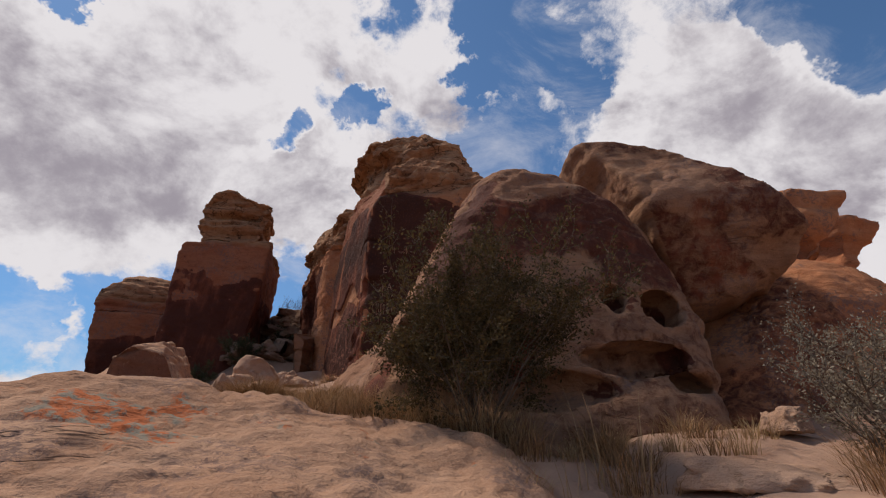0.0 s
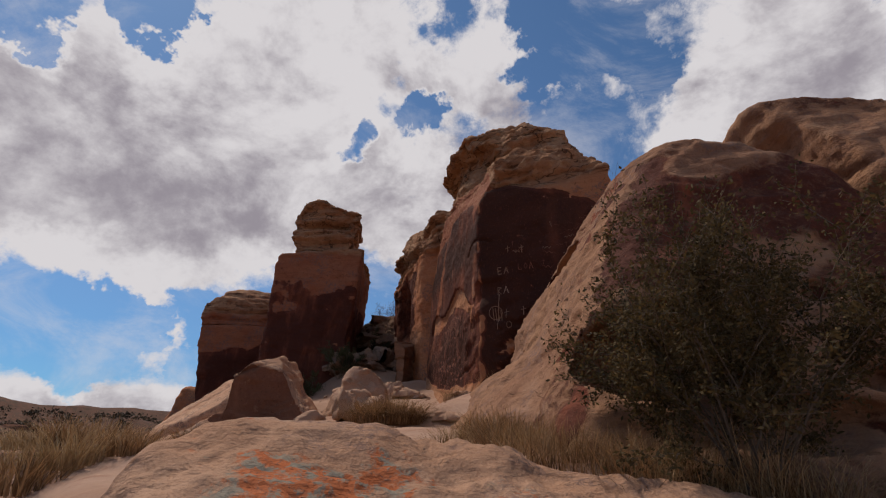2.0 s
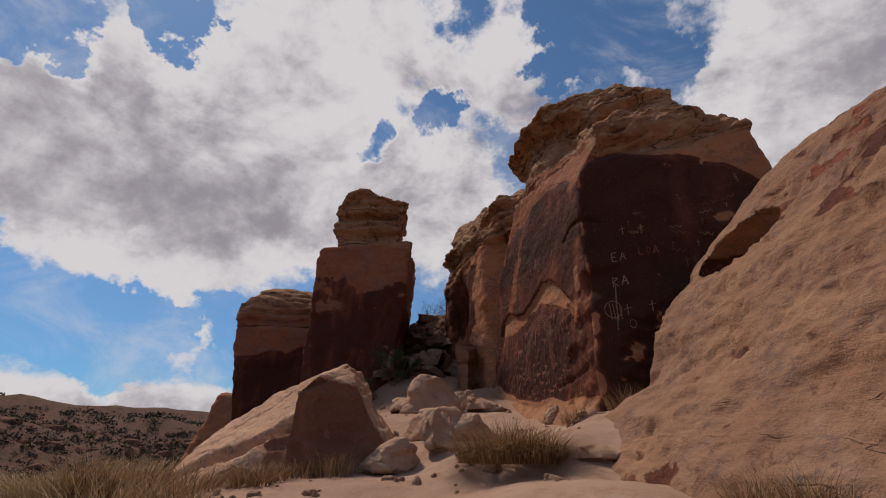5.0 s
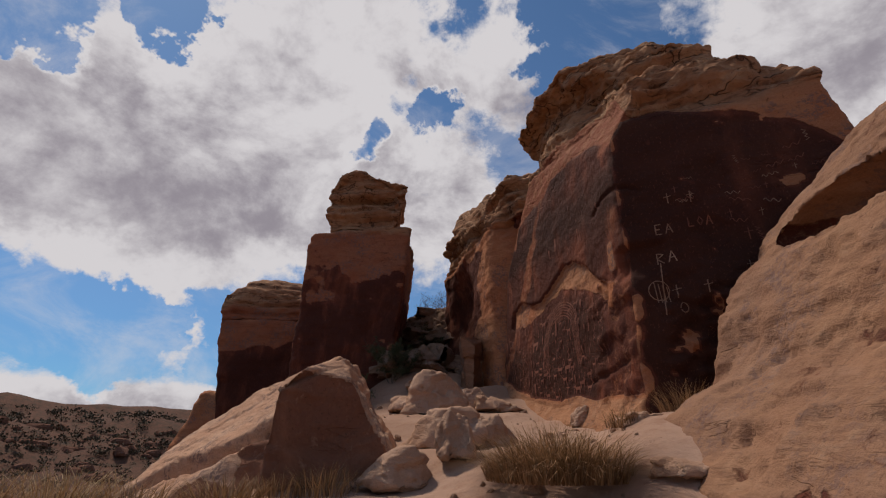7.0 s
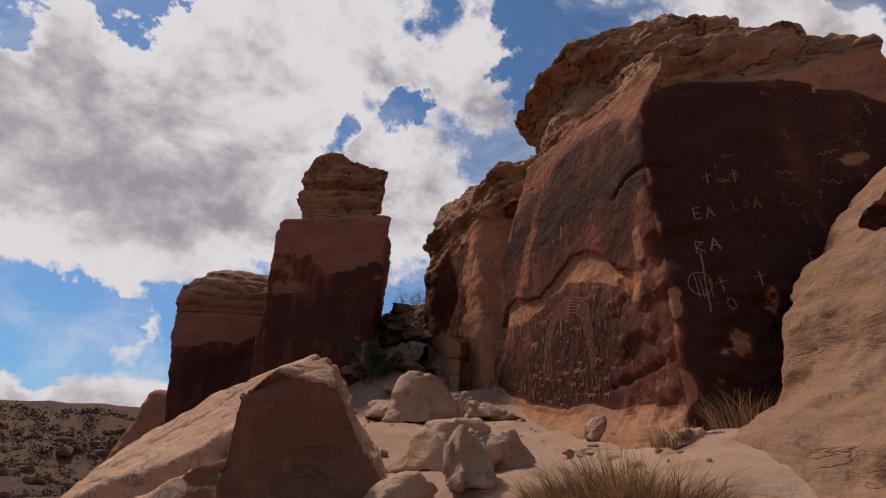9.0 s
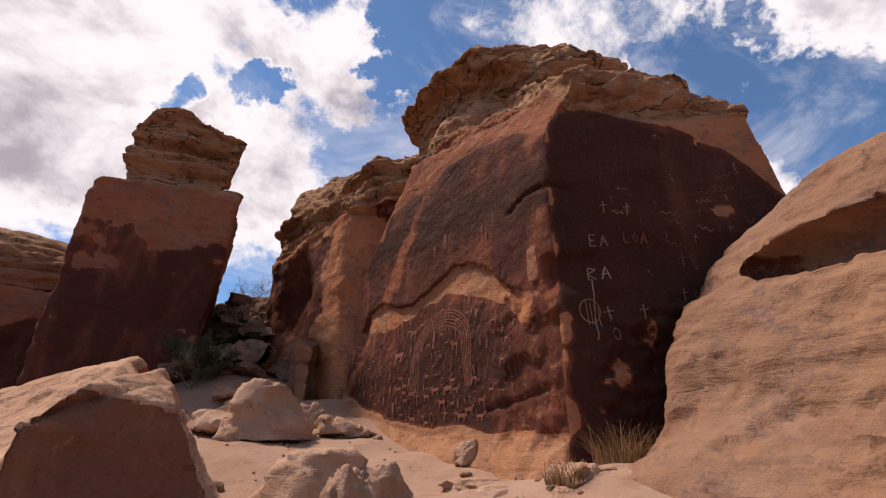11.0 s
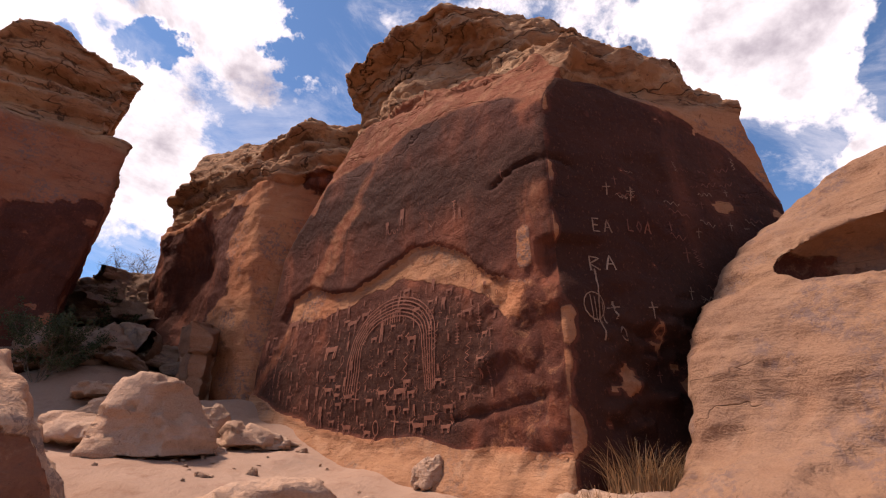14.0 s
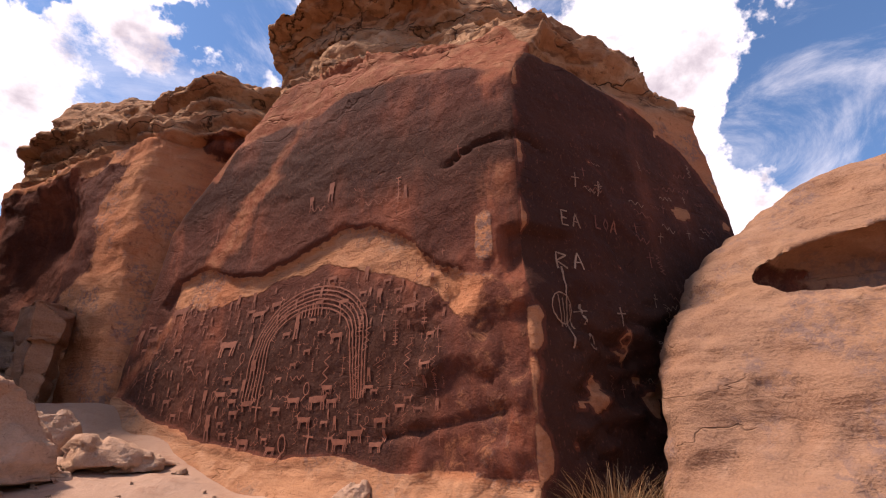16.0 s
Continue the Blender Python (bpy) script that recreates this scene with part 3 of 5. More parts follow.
def great_tan(V, N):
    """Bare tan stone: the bedded top, the spalled arch and the foot below the panel."""
    x, y, z = V.T
    s = (y - 10.45) / 0.934
    on_left = smoothstep(-N[:, 0], 0.5, 0.75)
    arch = smoothstep(z, 4.9, 5.1) * (1 - smoothstep(z, arch_z(s) - 0.02, arch_z(s) + 0.02)) * smoothstep(s, 0.9, 1.3) * (1 - smoothstep(s, 3.4, 4.2))
    foot = 1 - smoothstep(z, foot_z(s) - 0.06, foot_z(s))
    return np.maximum(smoothstep(z + 0.35 * N[:, 2] + 0.25 * fbm(V, 0.9, 3, 12), 7.0, 7.4), on_left * np.maximum(0.45 * arch, 0.6 * foot))


def great_dent(V, N):
    """The spalled arch lies a few fingers deep, and a crack runs round the corner."""
    x, y, z = V.T
    s = (y - 10.45) / 0.934
    on_left = smoothstep(-N[:, 0], 0.5, 0.75)
    rim = arch_z(s) + 0.03 * fbm(V, 3.0, 3, 74)
    below = (1 - smoothstep(z, rim - 0.03, rim + 0.03)) * smoothstep(s, 0.5, 0.8) * (1 - smoothstep(s, 5.2, 5.5))
    d = -0.075 * on_left * below * smoothstep(z, rim - 1.2, rim - 0.1)
    line = np.where(s > 0.05, np.interp(s, [0.04, 0.41, 0.7, 1.2], [6.18, 6.20, 6.10, 5.95]), 6.18 - 0.30 * (x + 1.76))
    crack = np.abs(z - line - 0.03 * fbm(V, 3.0, 2, 77))
    d = d - 0.08 * (1 - smoothstep(crack, 0.006, 0.035)) * (1 - smoothstep(s, 0.7, 0.9)) * (1 - smoothstep(x, -1.60, -1.35))
    d = d - 0.05 * on_left * (1 - smoothstep(np.abs(z - 3.69 + 0.16 * s), 0.01, 0.05)) * (1 - smoothstep(s, 1.3, 1.6)) * smoothstep(s, 0.1, 0.25)
    foot = foot_z(s)
    d = d + on_left * (0.26 * smoothstep(foot - z, 0.0, 0.55) + 0.03 * np.exp(-((z - foot + 0.04) / 0.035) ** 2) * smoothstep(s, 1.8, 2.2))
    notch = (1 - smoothstep(np.abs(s - 0.05), 0.12, 0.2)) * smoothstep(z, 4.6, 5.0) * (1 - smoothstep(z, 5.18, 5.24))
    d = d - 0.12 * notch
    shelly = 1 - on_left * (z < 8.3)
    d = d + great_beds(V, N) * shelly * smoothstep(z + 0.2 * fbm(V, 1.1, 3, 66), 7.15, 7.4)
    rugged = (1 - smoothstep(s, 0.9, 1.5)) * (1 - smoothstep(z, 4.9, 5.2)) * on_left
    field = fbm(V, 1.9, 4, 78)
    d = d + rugged * (0.012 * field + 0.03 * (smoothstep(field, -0.1, -0.04) + smoothstep(field, 0.25, 0.31) - 1))
    corner = np.exp(-((x + 1.80) / 0.3) ** 2 - (np.maximum(0, y - 10.5) / 0.4) ** 2) * (z < 7.4)
    d = d + 0.02 * corner * fbm(V, 2.2, 4, 81)
    return d - 0.05 * smoothstep(fbm(V, 1.3, 3, 79), 0.45, 0.75) * (1 - on_left) * (z < 7) + broken_low(V) * (1 - on_left) * smoothstep(z, 5.0, 4.3) * smoothstep(x, -1.55, -1.25)


great_body = hull([(-1.80, 10.45, 5.0, 200.7, 0.5), (-1.66, 10.42, 5.0, 257.6, 0.5), (-3.71, 16.12, 4.96, 148.5, 8.6), (1.28, 9.80, 6.0, 7.0, 10.9), (1.18, 10.05, 7.54, 307.8, 57.5), (1.33, 10.13, 6.98, 343.6, 30.2), (-1.72, 9.99, 7.65, 272.1, 38.1),
                   (-2.44, 12.34, 7.95, 212.6, 25.5), (0.40, 11.20, 8.80, 262.0, 68.0), (-2.54, 14.48, 8.54, 157.9, 36.3), (0, 17.5, 5, 90, 10), (0, 12, 2, 0, -90)], 0.06)
great_cap = hull([(-1.90, 13.16, 9.28, 204.5, -41.4), (-2.04, 12.38, 10.73, 207.1, 48.7), (-0.31, 11.31, 9.04, 256.8, 15.6), (0.62, 11.43, 9.01, 344.6, 21.4), (-0.79, 12.27, 10.24, 259.6, 90), (-0.80, 14.5, 11.0, 100, 75), (-0.96, 12.20, 10.40, 345.2, 56.0),
                  (-2.69, 15.34, 10.18, 134.3, -2.2), (0, 17.2, 9, 90, 20), (-1.6, 13, 8.4, 198, -62)], 0.22)
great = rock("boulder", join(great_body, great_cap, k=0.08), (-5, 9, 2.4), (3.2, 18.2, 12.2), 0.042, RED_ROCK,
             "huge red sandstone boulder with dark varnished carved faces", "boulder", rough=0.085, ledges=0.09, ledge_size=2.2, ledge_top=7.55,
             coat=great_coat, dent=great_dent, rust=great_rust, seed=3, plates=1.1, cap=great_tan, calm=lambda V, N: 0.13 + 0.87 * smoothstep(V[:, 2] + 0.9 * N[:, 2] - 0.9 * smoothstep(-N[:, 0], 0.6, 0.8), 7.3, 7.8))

# ---- the rounded boulder beside it ----
def bite(k):
    """Wind-worn hollows on the boulder's shaded end."""
    return ball(1.86 + 0.46 * k, 5.02 + 0.16 * k, 3.04 - 0.14 * k, 0.15 + 0.14 * k, 0.42 - 0.06 * k, 0.20 + 0.06 * k)


def round_coat(V, N):
    x, y, z = V.T
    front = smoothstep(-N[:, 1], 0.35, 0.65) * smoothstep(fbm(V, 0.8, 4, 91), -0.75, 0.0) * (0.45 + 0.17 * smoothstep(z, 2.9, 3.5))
    # flank: real dark patches, deepened so their colour stands in for missing shade
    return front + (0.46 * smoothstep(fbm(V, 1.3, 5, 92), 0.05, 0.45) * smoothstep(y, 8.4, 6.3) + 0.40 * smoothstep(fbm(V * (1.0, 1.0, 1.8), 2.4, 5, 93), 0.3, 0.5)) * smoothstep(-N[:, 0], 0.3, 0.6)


round_low = hull([(-0.91, 8.81, 3.68, 193.1, 25.3), (0.43, 8.19, 5.75, 176.7, 46.6), (-1.10, 9.86, 3.60, 103.8, 7.3), (-0.44, 10.03, 4.94, 94.3, 48.1), (1.40, 4.86, 2.67, 269.3, 19.6), (2.90, 5.48, 2.90, 334.9, 4.8), (2.60, 5.53, 3.96, 334.5, 32.8),
                  (0.96, 6.86, 5.84, 254.8, 65.0), (1.32, 6.85, 5.40, 351.8, 61.5), (0.14, 5.86, 4.62, 214.4, 40.9), (0, 8, 1, 0, -90)], 0.35)
apron = hull([(-1.6, 8.7, 2.95, 200, 40), (-1.3, 9.7, 3.05, 120, 50), (-1.1, 8.6, 3.2, 210, 76), (-0.9, 5.2, 1.9, 230, 45), (0.2, 4.8, 2.0, 260, 60), (1, 9, 3, 0, 0), (0, 10, 3, 90, 10), (0, 8, 1, 0, -90)], 0.35)
round_shape = carve(join(round_low, apron, k=0.12), ball(-0.25, 8.35, 4.66, 0.50, 0.85, 0.26, 5), ball(0.22, 5.10, 2.55, 0.80, 0.58, 0.52), bite(0), bite(1), ball(1.45, 4.9, 3.12, 0.14, 0.30, 0.11), ball(1.9, 4.75, 2.36, 0.55, 0.40, 0.17, 12), ball(2.35, 4.95, 2.12, 0.30, 0.35, 0.13, 20), ball(0.9, 4.58, 2.05, 0.75, 0.42, 0.22), k=0.04)
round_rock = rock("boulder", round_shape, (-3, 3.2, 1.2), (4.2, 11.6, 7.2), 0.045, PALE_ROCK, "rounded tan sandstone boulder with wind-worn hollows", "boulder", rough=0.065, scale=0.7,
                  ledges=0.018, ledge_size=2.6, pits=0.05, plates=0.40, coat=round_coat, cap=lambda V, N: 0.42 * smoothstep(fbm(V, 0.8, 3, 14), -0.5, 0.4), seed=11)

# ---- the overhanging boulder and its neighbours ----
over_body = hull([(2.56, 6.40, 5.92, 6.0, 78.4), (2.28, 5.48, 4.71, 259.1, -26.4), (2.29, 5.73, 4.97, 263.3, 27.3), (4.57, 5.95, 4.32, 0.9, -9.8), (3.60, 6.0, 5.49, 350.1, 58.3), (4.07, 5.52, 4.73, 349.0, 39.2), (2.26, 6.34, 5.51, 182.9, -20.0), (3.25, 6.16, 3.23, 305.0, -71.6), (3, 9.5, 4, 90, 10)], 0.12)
# front coat: dark stains plus painted shade for the underside
rock("boulder", over_body, (0.8, 4.6, 2), (6, 10.2, 6.8), 0.055, PALE_ROCK, "overhanging tan boulder with a stained, shade-darkened underside", "boulder", rough=0.09, ledges=0.04, ledge_top=5.0,
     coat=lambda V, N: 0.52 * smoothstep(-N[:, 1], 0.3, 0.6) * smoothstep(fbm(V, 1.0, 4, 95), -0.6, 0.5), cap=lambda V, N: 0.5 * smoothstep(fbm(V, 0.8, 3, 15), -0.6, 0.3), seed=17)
low_right = hull([(4.93, 5.88, 3.98, 282.9, 67.6), (3.85, 5.95, 2.9, 212.0, 44.0), (6.18, 5.79, 3.55, 326.9, 44.3), (4.50, 5.38, 2.14, 273.2, 23.4), (4.00, 8.00, 3.00, 90.0, 10.0), (4.00, 6.00, 1.00, 0.0, -90.0)], 0.5)
# the coat here stands in for shade cast by the overhang
rock("boulder", low_right, (2, 3.5, 1), (8, 8.5, 4.9), 0.06, RED_ROCK, "low rounded reddish boulder below the overhang, darkened for its shade", "boulder", rough=0.12, coat=lambda V, N: 0.5 * smoothstep(fbm(V, 0.9, 4, 96), -0.5, 0.2), seed=18)
# filler boulder, added to keep sky from showing through the gap
gap_filler = hull([(3.4, 6.9, 3.0, 270, 12), (2.7, 7.2, 3.0, 190, 8), (4.4, 7.2, 3.0, 350, 8), (3.4, 7.4, 3.9, 280, 80), (3.4, 8.6, 3, 90, 5), (3.4, 7.5, 1.2, 0, -90)], 0.3)
rock("boulder", gap_filler, (2, 6.2, 1.1), (5.2, 9, 4.4), 0.09, RED_ROCK, "added red boulder filling the gap under the overhang", "boulder", rough=0.1, seed=16)
ledge_far = hull([(6.80, 8.00, 5.95, -0.0, 87.6), (6.36, 8.08, 5.26, 199.8, -18.3), (6.80, 7.74, 5.21, 270.2, -9.1), (7.27, 8.00, 5.83, 0.8, -26.5), (7.00, 11.00, 5.00, 90.0, 0.0), (7.00, 9.00, 4.20, 0.0, -80.0)], 0.1)
rock("boulder", ledge_far, (5, 6.8, 3.4), (9, 11.6, 6.8), 0.08, RED_ROCK, "flat-topped red ledge boulder", "boulder", rough=0.10, ledges=0.06, seed=19)
ledge_last = hull([(9.50, 10.00, 6.48, 0.0, 85.8), (9.00, 10.00, 5.20, 200.0, -5.0), (9.50, 10.06, 5.27, 271.7, -13.3), (9.93, 10.00, 6.26, -0.2, -36.0), (9.00, 13.00, 5.00, 90.0, 0.0), (9.00, 11.00, 3.00, 0.0, -90.0)], 0.1)
rock("boulder", ledge_last, (8, 8.8, 2.4), (12, 13.6, 7.2), 0.09, RED_ROCK, "flat-topped dark ledge boulder farther off", "boulder", rough=0.10, ledges=0.06, seed=20)

# ---- towers ----
tower = hull([(-8.80, 17.50, 7.54, 282.5, 3.6), (-10.47, 18.17, 8.66, 192.8, 1.0), (-7.19, 18.64, 8.64, 12.9, -4.8), (-8.58, 21.96, 7.54, 90, 8), (-8.56, 18.61, 9.38, 200.1, 85.3), (-8.58, 18.6, 1.2, 0, -90)], 0.16)
tower_cap = hull([(-8.99, 17.48, 10.55, 273.4, -6.7), (-10.10, 18.26, 10.45, 189.5, -7.0), (-7.29, 18.62, 10.52, 18.4, -14.8), (-8.58, 21.17, 10.9, 90, 0), (-9.76, 18.37, 11.14, 181.5, 60.9), (-7.73, 18.37, 11.19, 4.6, 71.1),
                  (-9.02, 17.92, 11.69, 269.9, 80.3), (-8.58, 18.6, 9.3, 0, -90)], 0.2)


def tower_coat(V, N):
    scar = smoothstep(fbm(V, 1.1, 4, 8), 0.62, 0.70) * smoothstep(V[:, 2], 7.0, 6.2)
    return (0.36 + 0.80 * smoothstep(V[:, 2] + 0.8 * fbm(V, 0.7, 3, 6) + 0.5 * fbm(V, 2.2, 4, 16), 7.5, 7.1)) * (1 - 0.9 * scar) * (1 - smoothstep(V[:, 2] + 0.2 * fbm(V, 0.9, 3, 5), 9.05, 9.25)) * smoothstep(-N[:, 1], -0.5, 0.0)


tower_beds = strata([9.35, 9.7, 10.05, 10.35, 10.85, 11.15], 0.10, 0.045, 0.10, 21, 0.10)


def tower_neck(V, N):
    """A worn joint under the cap."""
    return tower_beds(V, N) - 0.30 * np.exp(-((V[:, 2] - 10.42 - 0.10 * fbm(V, 0.7, 2, 3)) / 0.13) ** 2)


tower_thing = new("rock_tower")
tower_thing.location = (-8.8, 19.0, 2.5)
tagged(tower_thing, "free-standing dark red sandstone tower with a pale layered cap", "rock tower")
rock("shaft", tower, (-12.2, 16.4, 1.0), (-6, 22.8, 10.4), 0.065, TOWER_ROCK, "", rough=0.09, ledges=0.08, ledge_size=2.0, ledge_top=9.2, coat=tower_coat, cap=lambda V, N: 0.9 * smoothstep(V[:, 2], 9.1, 9.3), seed=23, parent=tower_thing)
rock("caprock", tower_cap, (-12.2, 16.4, 9), (-6, 22.8, 12.6), 0.06, RED_ROCK, "", rough=0.10, ledges=0.08, ledge_size=1.7, plates=0.7, cap=lambda V, N: 0.9 + 0 * V[:, 0], dent=tower_neck, seed=24, parent=tower_thing)["label"] = "pale layered caprock"
low_tower = hull([(-14.51, 20.97, 7.0, 286.6, 1.3), (-15.77, 21.59, 7.79, 190.6, -6.9), (-11.8, 22, 7, 0, 0), (-15, 26, 7, 90, 5), (-14.5, 21.61, 9.45, 270, 88), (-15.47, 21.8, 8.97, 186.3, 43.0), (-14.2, 21.3, 8.75, 285, 48), (-12.9, 21.8, 8.95, 330, 50), (-15, 22, 0.6, 0, -90)], 0.3)
low_thing = new("rock_tower")
low_thing.location = (-14, 23, 2)
tagged(low_thing, "squat red sandstone tower with a rounded layered top", "rock tower")
low_coat = lambda V, N: 1.2 * (1 - smoothstep(V[:, 2] + 0.7 * fbm(V, 0.6, 3, 5), 5.9, 6.8))
low_low = carve(low_tower, hull([(-14, 22, 7.36, 0, -90), (-14, 22, 20, 0, 90)], 0.01), k=0.02)
low_top = carve(low_tower, hull([(-14, 22, 7.38, 0, 90), (-14, 22, -9, 0, -90)], 0.01), k=0.05)
rock("shaft", low_low, (-18.5, 19.6, 0.4), (-11, 27, 7.8), 0.08, TOWER_ROCK, "", rough=0.09, coat=low_coat, seed=29, parent=low_thing)
rock("caprock", low_top, (-18.5, 19.6, 7.0), (-11, 27, 10.5), 0.08, TOWER_ROCK, "", rough=0.11, ledges=0.14, ledge_size=1.8, ledge_top=7.8, cap=lambda V, N: 0.85 * smoothstep(V[:, 2] + 0.3 * fbm(V, 0.8, 3, 9), 7.6, 8.0), dent=strata([7.7, 8.1, 8.5, 8.8, 9.1], 0.16, 0.06, 0.14, 27, 0.15), seed=28, parent=low_thing)["label"] = "rounded layered caprock"
rock("boulder", hull([(-16.4, 21.5, 4.3, 200, 20), (-16, 21.2, 4.2, 270, 10), (-15.8, 21.5, 4.7, 0, 85), (-15, 22, 4, 0, 0), (-16, 24, 4, 90, 0), (-16, 22, 0.7, 0, -90)], 0.3),
     (-17.5, 20.4, 0.5), (-14.6, 24.4, 5.2), 0.09, RED_ROCK, "dark rounded block at the foot of a tower", "boulder", rough=0.08, seed=30)

# ---- the boulder behind ----
back_body = hull([(-4.33, 16.25, 7.21, 204.8, -1.0), (-4.0, 16.15, 6, 262, 0), (-6.40, 20.63, 6.99, 161.2, 6.9), (-4, 16.3, 9.0, 225, 45), (-2, 20, 6, 0, 0), (-4, 24, 6, 90, 0), (-4, 18, 3, 0, -90)], 0.22)
back_cap = hull([(-5.09, 18.68, 8.63, 208.3, -7.1), (-6.28, 20.58, 8.64, 166.1, -12.9), (-3.80, 16.50, 10.14, 208.2, 54.0), (-3.87, 15.68, 9.36, 257.6, 12.3), (-4.17, 17.02, 9.78, 214.0, 86.2), (-2, 20, 9, 0, 0), (-4, 24, 9, 90, 0), (-4.6, 17.5, 8.55, 201, -62)], 0.2)


def back_coat(V, N):
    """A dark weathered flank beyond the pale corner and a reddish front, both deepened for shade; painted shade under
    the brow.
    """
    x, y, z = V.T
    ragged = fbm(V, 0.8, 4, 97)
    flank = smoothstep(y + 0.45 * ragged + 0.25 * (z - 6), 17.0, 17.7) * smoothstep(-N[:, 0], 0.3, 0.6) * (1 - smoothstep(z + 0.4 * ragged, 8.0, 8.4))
    # shade below the brow, painted into the coat
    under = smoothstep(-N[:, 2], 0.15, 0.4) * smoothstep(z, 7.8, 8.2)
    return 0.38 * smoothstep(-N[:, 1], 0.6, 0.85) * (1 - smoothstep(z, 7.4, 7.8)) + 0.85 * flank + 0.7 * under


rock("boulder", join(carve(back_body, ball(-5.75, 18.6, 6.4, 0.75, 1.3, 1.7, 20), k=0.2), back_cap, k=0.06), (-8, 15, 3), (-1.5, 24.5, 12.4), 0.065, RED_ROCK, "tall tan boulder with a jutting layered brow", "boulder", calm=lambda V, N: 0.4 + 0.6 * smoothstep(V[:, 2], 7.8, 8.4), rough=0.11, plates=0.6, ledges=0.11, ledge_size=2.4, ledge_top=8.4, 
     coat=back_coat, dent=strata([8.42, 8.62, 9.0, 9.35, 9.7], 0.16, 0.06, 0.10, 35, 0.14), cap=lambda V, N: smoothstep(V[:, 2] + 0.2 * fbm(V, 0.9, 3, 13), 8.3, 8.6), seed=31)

# ---- the low whaleback in front ----
front = hull([(-1.02, 2.95, 1.61, 296.6, 71.0), (-1.8, 3.5, 2.04, 250, 86), (0.6, 3.4, 1.38, 350, 36), (-0.3, 1.1, 1.0, 285, 45), (-1.98, 2.05, 1.4, 228, 10), (-2.82, 3.2, 1.75, 185, 8), (-1.5, 3.95, 1.8, 85, 40), (-1, 3, 0.0, 0, -90)], 0.2)
rock("boulder", front, (-4, 0.4, -0.1), (1.6, 4.8, 2.4), 0.03, FRONT_ROCK, "low whaleback slab of pale sandstone spotted with lichen", "boulder", rough=0.05, scale=1.3, ledges=0.02, pits=0.03, plates=0.6, seed=37,
     rust=lambda V, N: np.exp(-((V[:, 0] + 1.80) / 0.42) ** 2 - ((V[:, 1] - 2.82) / 0.36) ** 2))

# ---- the tilted slab by the trail ----
slab_main = hull([(-5.76, 8.89, 3.36, 302.9, 4.0), (-5.25, 9.22, 3.23, 13.6, 27.0), (-5.76, 8.89, 3.36, 315.8, 46.5), (-5.48, 9.51, 3.58, 205.0, 68.0), (-5.76, 8.89, 3.36, 193.0, 44.0), (-6.15, 9.28, 2.56, 195.0, 3.0), (-5.6, 11.12, 3.02, 90.2, 10.1), (-6, 9.5, 1.4, 0, -90)], 0.02)
slab_wing = hull([(-6.30, 10.78, 3.79, 211.0, 70.8), (-7.11, 10.88, 3.21, 228.0, 49.1), (-6.22, 10.98, 3.82, 59.8, 59.5), (-5.90, 10.41, 3.22, 7.5, 19.5), (-6.75, 9.60, 2.55, 268.0, 18.0), (-7.65, 10.0, 2.85, 250, 40), (-6.5, 12.43, 3.01, 87.9, 19.5), (-9.86, 11.79, 1.64, 191.7, 23.3), (-7, 10, 1.0, 0, -90)], 0.05)


def slab_split(V, N):
    """One long slanting crack, flakes broken off the front, and a notch under the wing."""
    line = np.abs(V[:, 2] - (3.14 + 0.62 * (V[:, 0] + 5.9)) - 0.02 * fbm(V, 3.0, 2, 3))
    d = -0.07 * (1 - smoothstep(line, 0.008, 0.035)) * smoothstep(-N[:, 1], 0.4, 0.6) * (V[:, 0] > -6.4) * (V[:, 0] < -5.4)
    field = fbm(V, 0.8, 3, 5)
    d = d + 0.025 * (smoothstep(field, -0.15, -0.12) + smoothstep(field, 0.2, 0.23) + smoothstep(field, 0.5, 0.53) - 1.4)
    ledge = V[:, 2] - 2.72 - 0.32 * (V[:, 0] + 6.4) - 0.04 * fbm(V, 1.5, 3, 6)
    return d - 0.16 * (1 - smoothstep(np.abs(ledge), 0.02, 0.09)) * (V[:, 0] < -6.15) + 0.08 * smoothstep(ledge, 0.05, 0.12) * (V[:, 0] < -6.15)


rock("rock_slab", join(slab_main, slab_wing, k=0.04), (-10.6, 8.2, 1.2), (-4, 12.8, 4.4), 0.035, SLAB_ROCK, "tilted wedge of split red sandstone beside the trail", "rock", rough=0.03, ledges=0.025, ledge_size=3.5, plates=0.5,
     coat=lambda V, N: (0.66 - 0.5 * smoothstep(fbm(V, 1.3, 4, 4), 0.3, 0.42)) * smoothstep(0.5 - N[:, 2], 0.0, 0.2), rust=lambda V, N: 0.38 + 0.3 * smoothstep(N[:, 0], 0.5, 0.8), dent=slab_split, seed=41)


